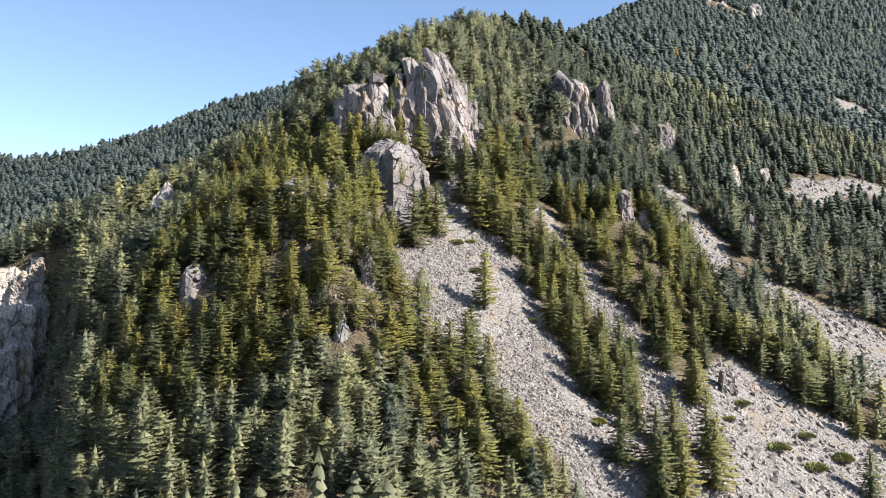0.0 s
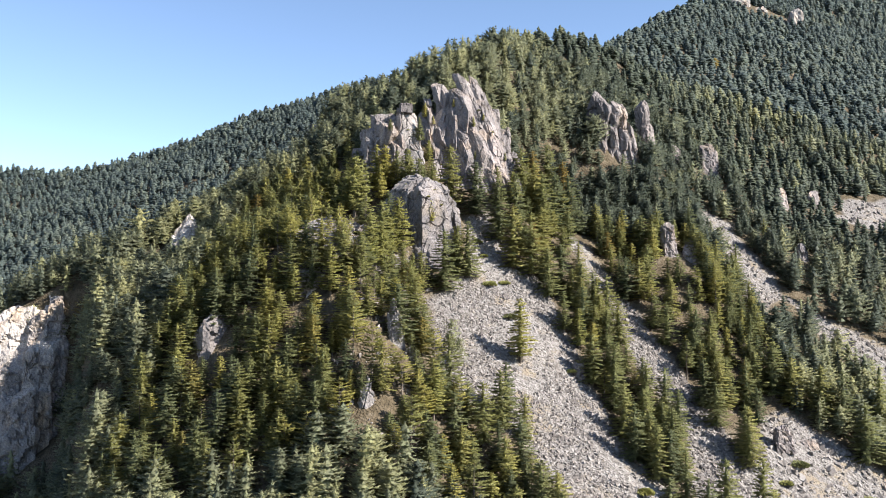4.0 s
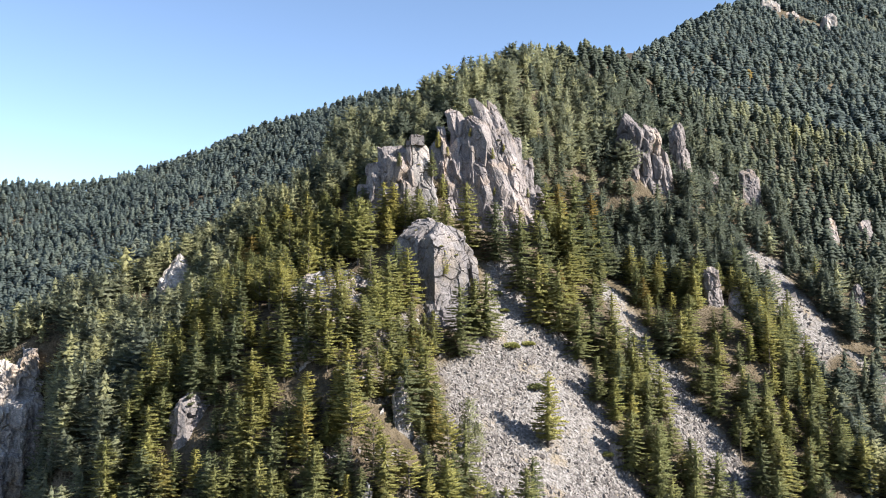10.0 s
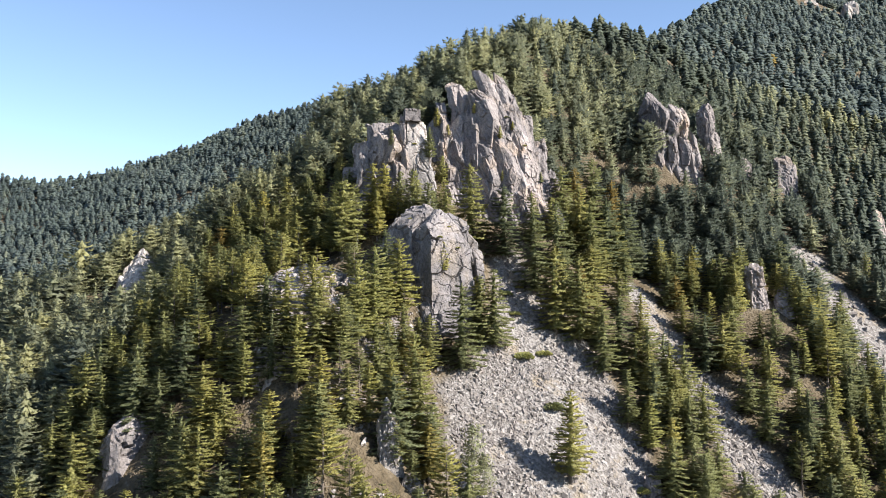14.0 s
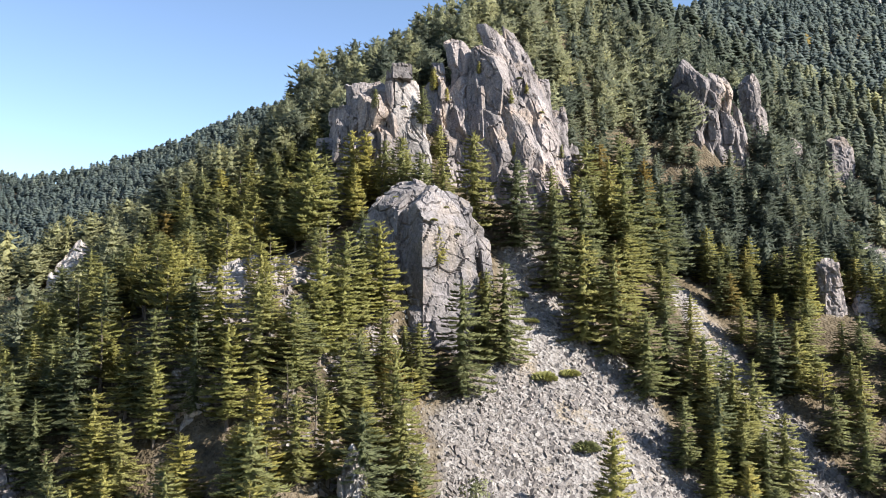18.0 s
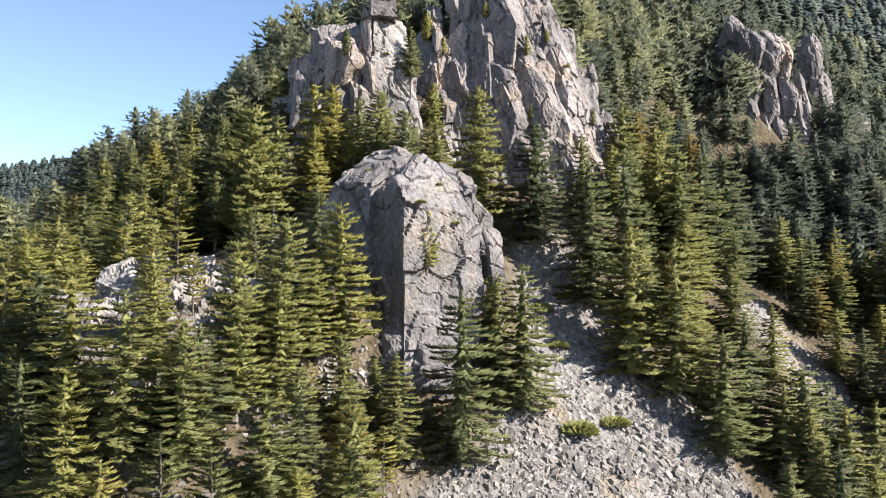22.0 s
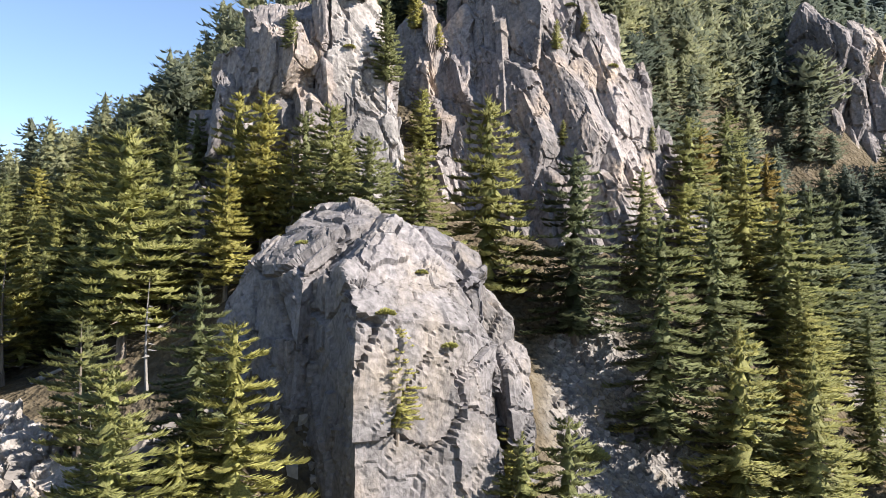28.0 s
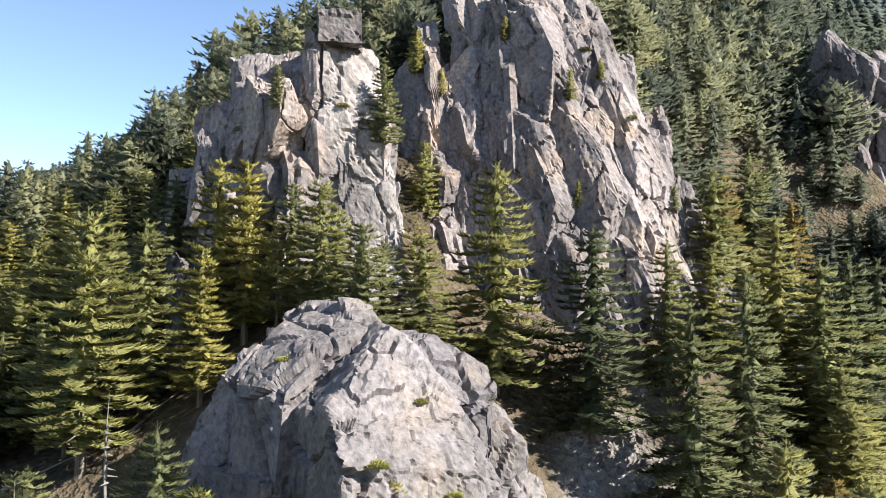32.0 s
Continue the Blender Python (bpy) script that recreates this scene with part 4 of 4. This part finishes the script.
def plant_joined(name, label, places, kinds, hmin, hmax, seed, hue=0.42, stout=1.0, needles=None):
    r = np.random.RandomState(seed)
    x, y, b = places
    z = land(x, y) - 0.3
    h = (hmin + (hmax - hmin) * b) / 14 * (0.8 + 0.4 * r.random_sample(len(x)))
    # shade over the hillside right of the cliff is put into a lower tint
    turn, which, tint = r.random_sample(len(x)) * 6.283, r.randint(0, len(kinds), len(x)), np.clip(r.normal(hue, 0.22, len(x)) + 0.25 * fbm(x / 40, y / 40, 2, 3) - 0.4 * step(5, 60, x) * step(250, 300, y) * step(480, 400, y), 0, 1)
    fat = r.uniform(1.05, 1.55, len(x)) * stout
    vs, fs, ts, ns, off = [], [], [], [], 0
    for k, (v, f) in enumerate(kinds):
        i = np.where(which == k)[0]
        c, s = np.cos(turn[i])[:, None], np.sin(turn[i])[:, None]
        px = (v[None, :, 0] * c - v[None, :, 1] * s) * (h * fat)[i][:, None] + x[i][:, None]
        py = (v[None, :, 0] * s + v[None, :, 1] * c) * (h * fat)[i][:, None] + y[i][:, None]
        pz = v[None, :, 2] * h[i][:, None] + z[i][:, None]
        vs.append(np.stack([px, py, pz], 2).reshape(-1, 3))
        fs.append((f[None] + (np.arange(len(i)) * len(v))[:, None, None] + off).reshape(-1, 3))
        ts.append(np.repeat(tint[i], len(v)))
        ln = leaf_normals(v)
        ns.append(np.stack([ln[None, :, 0] * c - ln[None, :, 1] * s, ln[None, :, 0] * s + ln[None, :, 1] * c, ln[None, :, 2] + 0 * c], 2).reshape(-1, 3))
        off += len(i) * len(v)
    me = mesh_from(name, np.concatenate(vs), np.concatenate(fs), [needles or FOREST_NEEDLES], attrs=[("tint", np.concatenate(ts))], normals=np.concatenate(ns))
    return tagged(new(name, me), label, "forest", kind="stuff")


def tree(kind, place, height, turn, which, fat):
    cr, tk = NEAR[kind][which % 6]
    whole = new(kind + "_tree")
    s = height / 14
    whole.matrix_world = Matrix.LocRotScale(place, Euler((0, 0, turn)), (s * fat, s * fat, s))
    for name, me, label in (("trunk", tk, "grey-brown bark, thin bare limbs"), ("crown", cr, "layered green needle boughs")):
        ob = new(name, me)
        ob.parent = whole
        ob["label"] = label
    return whole


def plant(kind, x, y, height, turn, which, fat=1.0, label=""):
    return tagged(tree(kind, (x, y, floor_at(x, y)), height, turn, which, fat), label or ("dark green spruce tree on the mountainside" if kind == "spruce" else "yellow-green pine tree on the rocky spur"), "tree", kind + "s on the slope")


for kind, trees in TREE_LISTS:
    for tx, ty, th in trees:
        plant(kind, tx, ty, th, rng.random() * 6.28, rng.randrange(3 if kind == "pine" and th >= 10 else 6), rng.uniform(1.05, 1.3), "tall dark green spruce beside the scree" if kind == "spruce" else "yellow-green pine on the rocky ridge")

# the stretch of slope round the boulder and the chutes: trees of their own
x, y, b = forest(-75, 85, 176, 300, 4.4, 12)
order = np.argsort(np.abs(y - 245) + 0.75 * np.abs(x + 2))
own, rest = order[:470], order[470:]
for i in own:
    pineish = rng.random() < (0.62 if crest_x(y[i]) - 25 < x[i] < crest_x(y[i]) + 24 and y[i] < 275 else 0.25)
    plant("pine" if pineish else "spruce", float(x[i]), float(y[i]), (6 + 5.5 * b[i]) if pineish else (7 + 6.5 * b[i]), rng.random() * 6.28, rng.randrange(6), rng.uniform(1.1, 1.5))
fine = [np.concatenate(v) for v in zip((x[rest], y[rest], b[rest]), forest(-110, -75, 150, 345, 4.1, 20), forest(-75, 85, 148, 176, 4.2, 27), forest(-75, 85, 300, 345, 4.1, 16), forest(85, 110, 230, 345, 4.3, 21))]
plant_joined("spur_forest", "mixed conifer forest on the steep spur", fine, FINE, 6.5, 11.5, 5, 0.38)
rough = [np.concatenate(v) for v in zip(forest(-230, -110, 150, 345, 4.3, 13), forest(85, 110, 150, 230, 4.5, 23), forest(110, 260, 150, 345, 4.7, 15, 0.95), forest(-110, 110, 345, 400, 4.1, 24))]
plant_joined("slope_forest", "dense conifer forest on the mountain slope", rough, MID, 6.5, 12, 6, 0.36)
upper = [np.concatenate(v) for v in zip(forest(-330, -110, 345, 400, 4.6, 17), forest(110, 340, 345, 400, 4.6, 25), forest(-330, 340, 400, 490, 4.6, 26))]
valley = [np.concatenate(v) for v in zip(forest(-230, 260, -30, 148, 5.6, 28))]
plant_joined("valley_forest", "conifer forest on the lower slope", valley, FAR, 7, 12, 10)
plant_joined("upper_forest", "conifer forest round the hilltop", upper, LOW, 6.0, 11, 7, 0.18)


def in_view(places):
    """Leaves out the ground that the hill hides: between the far ridge and the mountain's edge."""
    x, y, b = places
    keep = (x > edge_x(y) - 14) | ((x < -85) & (y < 862))
    return x[keep], y[keep], b[keep]


# the far trees wear the haze-coloured needles
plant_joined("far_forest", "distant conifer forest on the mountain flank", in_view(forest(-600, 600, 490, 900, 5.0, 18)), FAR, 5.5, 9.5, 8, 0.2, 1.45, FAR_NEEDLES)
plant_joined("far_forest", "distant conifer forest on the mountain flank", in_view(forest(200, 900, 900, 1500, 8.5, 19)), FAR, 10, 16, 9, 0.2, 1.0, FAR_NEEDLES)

# ---- scree stones ----


def soil_patch(x, y):
    """Where bare tan earth shows between the stones."""
    return np.maximum(step(0.1, 0.35, fbm(x / 11, y / 11, 3, 61)), step(1.1, 0.6, np.hypot((x - 4) / 6, (y - 258) / 12) + 0.3 * fbm(x / 4, y / 4, 2, 8)))


def crest_band(x, y):
    """Broken rock strewn along the crest of the spur."""
    return step(0.05, 0.3, fbm(x / 9, y / 9, 3, 55)) * step(16, 8, np.abs(x - crest_x(y) - 3)) * step(250, 242, y)


def stones(count, seed, box, size, where=scree):
    r = np.random.RandomState(seed)
    x, y = r.uniform(box[0], box[1], count), r.uniform(box[2], box[3], count)
    keep = (where(x, y) > r.random_sample(count) * 0.9 + 0.08)
    x, y = x[keep], y[keep]
    n = len(x)
    z = land(x, y)
    s = size[0] + (size[1] - size[0]) * r.random_sample(n) ** 4
    corner = np.array([(a, b, c) for c in (-1, 1) for b in (-1, 1) for a in (-1, 1)], float)
    v = corner[None] * (1 + r.uniform(-0.45, 0.25, (n, 8, 3))) * 0.5
    v[:, :, 2] *= r.uniform(0.5, 1.0, n)[:, None]
    v[:, :, 0] *= r.uniform(0.7, 1.4, n)[:, None]
    v *= s[:, None, None]
    turn = r.random_sample(n) * 6.283
    c, k = np.cos(turn)[:, None], np.sin(turn)[:, None]
    vx, vy = v[:, :, 0] * c - v[:, :, 1] * k, v[:, :, 0] * k + v[:, :, 1] * c
    tilt, nod = r.uniform(-0.8, 0.8, n)[:, None], r.uniform(-0.4, 1.0, n)[:, None]
    vz = v[:, :, 2] + vx * tilt + nod * vy
    out = np.stack([vx + x[:, None], vy + y[:, None], vz + (z + 0.12 * s)[:, None]], 2)
    return out


BOX_FACES = np.array([(0, 2, 3, 1), (4, 5, 7, 6), (0, 1, 5, 4), (2, 6, 7, 3), (0, 4, 6, 2), (1, 3, 7, 5)])


def stones_object(name, v, label):
    n = len(v)
    f = (BOX_FACES[None] + (np.arange(n) * 8)[:, None, None]).reshape(-1, 4)
    return tagged(new(name, mesh_from(name, v.reshape(-1, 3), f, [STONE])), label, "scree", kind="stuff")


loose = stones_object("scree_stones", np.concatenate([stones(80000, 1, (-12, 62, 150, 296), (0.13, 0.7), lambda x, y: scree(x, y) * (1 - 0.8 * soil_patch(x, y))), stones(18000, 2, (42, 165, 150, 302), (0.22, 1.2)), stones(9000, 6, (36, 140, 116, 150), (0.3, 1.6)), stones(4000, 3, (80, 240, 283, 425), (0.5, 1.8)), stones(1500, 4, (-95, -60, 325, 368), (0.5, 2.4)), stones(9000, 5, (-60, 10, 180, 275), (0.3, 1.1), crest_band), stones(7000, 7, (-45, -12, 226, 253), (0.2, 0.9), lambda x, y: 0.3 + 0.7 * step(-0.1, 0.2, fbm(x / 5, y / 5, 3, 91)))]), "loose pale grey scree stones")
STONE_MESHES = []
for k in range(8):
    bm = bmesh.new()
    bmesh.ops.create_icosphere(bm, subdivisions=1, radius=0.5)
    rk = random.Random(300 + k)
    for _ in range(5):
        cut = Vector((rk.gauss(0, 1), rk.gauss(0, 1), rk.gauss(0, 1))).normalized()
        for vert in bm.verts:
            over = vert.co.dot(cut) - rk.uniform(0.2, 0.36)
            if over > 0:
                vert.co -= cut * over
    me = bpy.data.meshes.new("stone")
    bm.to_mesh(me)
    bm.free()
    me.materials.append(STONE)
    STONE_MESHES.append(me)
rs = np.random.RandomState(77)
made = 0
while made < 280:
    ax, ay = rs.uniform(-4, 24), rs.uniform(238, 272)
    if scree(ax, ay) < 0.8:
        continue
    size = 0.28 + 0.8 * rs.random_sample() ** 3
    st = new("stone", STONE_MESHES[rs.randint(8)])
    st.matrix_world = Matrix.LocRotScale((ax, ay, floor_at(ax, ay) + 0.12 * size), Euler(rs.uniform(0, 6.28, 3)), (size * rs.uniform(0.8, 1.4), size, size * rs.uniform(0.6, 1.0)))
    st.parent = loose
    made += 1

# ---- shrubs, rock pines, a dead snag ----
from mathutils.bvhtree import BVHTree


def shrub_mesh(seed, needles):
    r = random.Random(seed)
    vs = []
    for k in range(420):
        a, u = r.random() * 6.283, r.random() ** 0.5
        top = math.sqrt(max(0.0, 1 - u * u)) * r.uniform(0.55, 1.0)
        c = Vector((math.cos(a) * u * 1.15, math.sin(a) * u, top * 0.55))
        w = 0.13 * r.uniform(0.6, 1.4)
        d = Vector((math.cos(a) * u, math.sin(a) * u, 0.7 * top + 0.25)).normalized()
        s1 = d.orthogonal().normalized() * w
        s2 = d.cross(s1)
        vs.append([c - d * w, c + s1, c - s1 * 0.5 + s2 * 0.87, c - s1 * 0.5 - s2 * 0.87, c + d * w * 1.8])
    v = np.array([[tuple(q) for q in row] for row in vs]).reshape(-1, 3)
    i = np.arange(len(vs))[:, None] * 5
    f = np.concatenate([i + c for c in ((0, 2, 1), (0, 3, 2), (0, 1, 3), (4, 1, 2), (4, 2, 3), (4, 3, 1))])
    return mesh_from("shrub", v, f, [needles])


SHRUBS = [shrub_mesh(5 + k, PINE_NEEDLES) for k in range(3)]


def shrub(x, y, r, z=None, label="low olive-green juniper shrub on the scree"):
    ob = new("shrub", SHRUBS[rng.randrange(3)])
    ob.matrix_world = Matrix.LocRotScale((x, y, floor_at(x, y) - 0.1 if z is None else z), Euler((0, 0, rng.random() * 6.28)), (r, r, r * rng.uniform(0.8, 1.1)))
    tagged(ob, label, "shrub", "shrubs on the slope")


for sx, sy, sr in ((4.0, 251.5, 1.9), (80.6, 208, 2.6), (88.5, 206, 2.8), (99, 214, 2.6), (77, 222, 2.0), (92, 219, 2.2), (9.3, 240, 1.7), (8.2, 254.5, 1.5), (35.4, 195.5, 1.8), (2.5, 262, 1.2), (0.5, 266, 1.4), (3.6, 270, 1.0), (24, 231, 1.4), (56, 204, 1.8), (71, 214, 1.5), (-18.6, 240.4, 0.9), (-20.3, 239.0, 1.1), (-16.0, 238.0, 1.0), (-22.6, 238.2, 0.8), (-35, 243, 1.2), (-31.5, 240, 1.0), (-38, 247.5, 1.3), (-29, 236, 1.1)):
    shrub(sx, sy, sr)


tri_v, tri_f = [], []
for ob in scene.objects:
    if ob.type == 'MESH' and ob.name.split(".")[0] in ("buttress", "block", "ledge", "slab"):
        off = len(tri_v)
        tri_v += [v.co.copy() for v in ob.data.vertices]
        tri_f += [tuple(off + k for k in q.vertices) for q in ob.data.polygons]
ROCKS = BVHTree.FromPolygons(tri_v, tri_f)


def on_face(x, z, start=200.0):
    """The place where a level line running north first meets rock."""
    hit = ROCKS.ray_cast(Vector((x, start, z)), Vector((0, 1, 0)))[0]
    return hit


# small pines rooted in cracks of the rock: x, height above the datum, tree height
for px, pz, ph in ((-16.8, 152, 5.5), (-17.3, 140, 8), (-15.2, 134.5, 9), (-13.9, 149.5, 3.2), (-0.3, 147.5, 3.6), (0.2, 136, 3.0), (-26.2, 143, 4.2), (-12.2, 112.0, 6.5), (10, 136, 3.0), (-7.0, 155, 3.0), (3.0, 150, 2.6)):
    h = on_face(px, pz)
    if h is None:
        continue
    tagged(tree("pine", (h.x, h.y + 0.1, h.z), ph, rng.random() * 6.28, rng.randrange(3), 1.05), "small pine rooted in a crack of the rock", "tree", "pines on the rock")
for px, pz, pr in ((-12.9, 119.5, 0.55), (-9.3, 117.5, 0.5), (-11.3, 122, 0.4), (-20.8, 144, 0.5), (-19.5, 124.0, 0.5), (1.5, 154, 0.6), (6, 146, 0.5)):
    h = on_face(px, pz)
    if h is not None:
        shrub(h.x, h.y, pr, h.z - 0.15, "small dry shrub growing from a crack in the rock")

snag_v, snag_f = joined(cone_trunk(9.0, 0.16, 6, 0.35, 6), limbs(rng, 9.0, 1.1, 3.0, 9))
m, n, l, s = material("bleached_wood")
s.inputs["Roughness"].default_value = 0.85
sn = noise_tex(n, l, 6.0, 5, 0.6, (1, 1, 0.2))
sr = ramp(n, ((0.3, (0.13, 0.118, 0.106)), (0.7, (0.28, 0.26, 0.24))))
l.new(sn.outputs[0], sr.inputs[0])
l.new(sr.outputs[0], s.inputs["Base Color"])
SNAG = mesh_from("dead_tree", snag_v, snag_f, [m])
for sx, sy, sh in ((-31.2, 257.5, 8.5), (-37, 268, 7), (-49, 246, 8), (-28, 243.5, 5)):
    dead = new("dead_tree", SNAG)
    dead.matrix_world = Matrix.LocRotScale((sx, sy, floor_at(sx, sy)), Euler((radians(rng.uniform(-5, 5)), radians(rng.uniform(-5, 5)), rng.random() * 6)), (sh / 9, sh / 9, sh / 9))
    tagged(dead, "bare bleached dead tree trunk among pines", "dead tree", "dead trees")


# ---- fallen trunks ----
LOG = mesh_from("fallen_log", *cone_trunk(6.5, 0.17, 7, 0.3, 6), [m])
for lx, ly, ll, lt in ((-41.5, 262, 6.5, 20), (-36, 258.5, 5, -35), (-23.5, 259.8, 5.5, 15), (-21.0, 258.8, 4.5, -25), (-33, 264, 5.5, 60)):
    dx, dy = math.cos(radians(lt)), math.sin(radians(lt))
    z0, z1 = floor_at(lx, ly), floor_at(lx + dx * ll, ly + dy * ll)
    log = new("fallen_log", LOG)
    way = Vector((dx * ll, dy * ll, z1 - z0)).normalized()
    log.matrix_world = Matrix.Translation((lx, ly, z0 + 0.25)) @ way.to_track_quat('Z', 'Y').to_matrix().to_4x4() @ Matrix.Scale(ll / 6.5, 4)
    tagged(log, "bleached fallen tree trunk lying on the slope", "log", "fallen trunks")

# ---- pale broadleaf trees at the edge of the scree ----


def leafy_crown(seed):
    r = random.Random(seed)
    vs = []
    for k in range(70):
        a, u, h = r.random() * 6.283, r.random() ** 0.6, r.random()
        c0 = Vector((math.cos(a) * u * 1.9 * (1.05 - 0.6 * h), math.sin(a) * u * 1.9 * (1.05 - 0.6 * h), 1.6 + 6.2 * h))
        for j in range(14):
            c = c0 + Vector((r.gauss(0, 0.42), r.gauss(0, 0.42), r.gauss(0, 0.38)))
            w = r.uniform(0.07, 0.16)
            d = Vector((r.gauss(0, 1), r.gauss(0, 1), r.gauss(0, 1))).normalized()
            s1 = d.orthogonal().normalized() * w
            vs.append([c - d * w * 1.4, c + s1, c - s1, c + d * w * 1.4])
    v = np.array([[tuple(q) for q in row] for row in vs]).reshape(-1, 3)
    i = np.arange(len(vs))[:, None] * 4
    f = np.concatenate([i + c for c in ((0, 1, 2), (1, 3, 2))])
    return v, f


LEAVES = foliage_material("pale_leaves", True, (0.17, 0.185, 0.10), (0.21, 0.22, 0.115), (0.25, 0.25, 0.13))
for k, (bx, by, bh) in enumerate(((-5.6, 217.5, 9.0), (-3.6, 214.5, 7.5), (20.5, 176, 7), (17.5, 180, 6))):
    whole = new("birch_tree")
    whole.matrix_world = Matrix.LocRotScale((bx, by, floor_at(bx, by)), Euler((0, 0, k * 1.3)), (bh / 8, bh / 8, bh / 8))
    tv, tf = joined(cone_trunk(7.6, 0.13, 6, 0.25, 6), limbs(rng, 7.8, 1.6, 1.6, 22))
    lv, lf = leafy_crown(40 + k)
    for name, me in (("trunk", mesh_from("trunk", tv, tf, [m])), ("crown", mesh_from("crown", lv, lf, [LEAVES], normals=leaf_normals(lv, 8.0)))):
        ob = new(name, me)
        ob.parent = whole
        ob["label"] = "thin pale trunk" if name == "trunk" else "sparse pale green leaves"
    tagged(whole, "slender pale-leaved broadleaf tree beside the scree", "tree", "broadleaf trees")
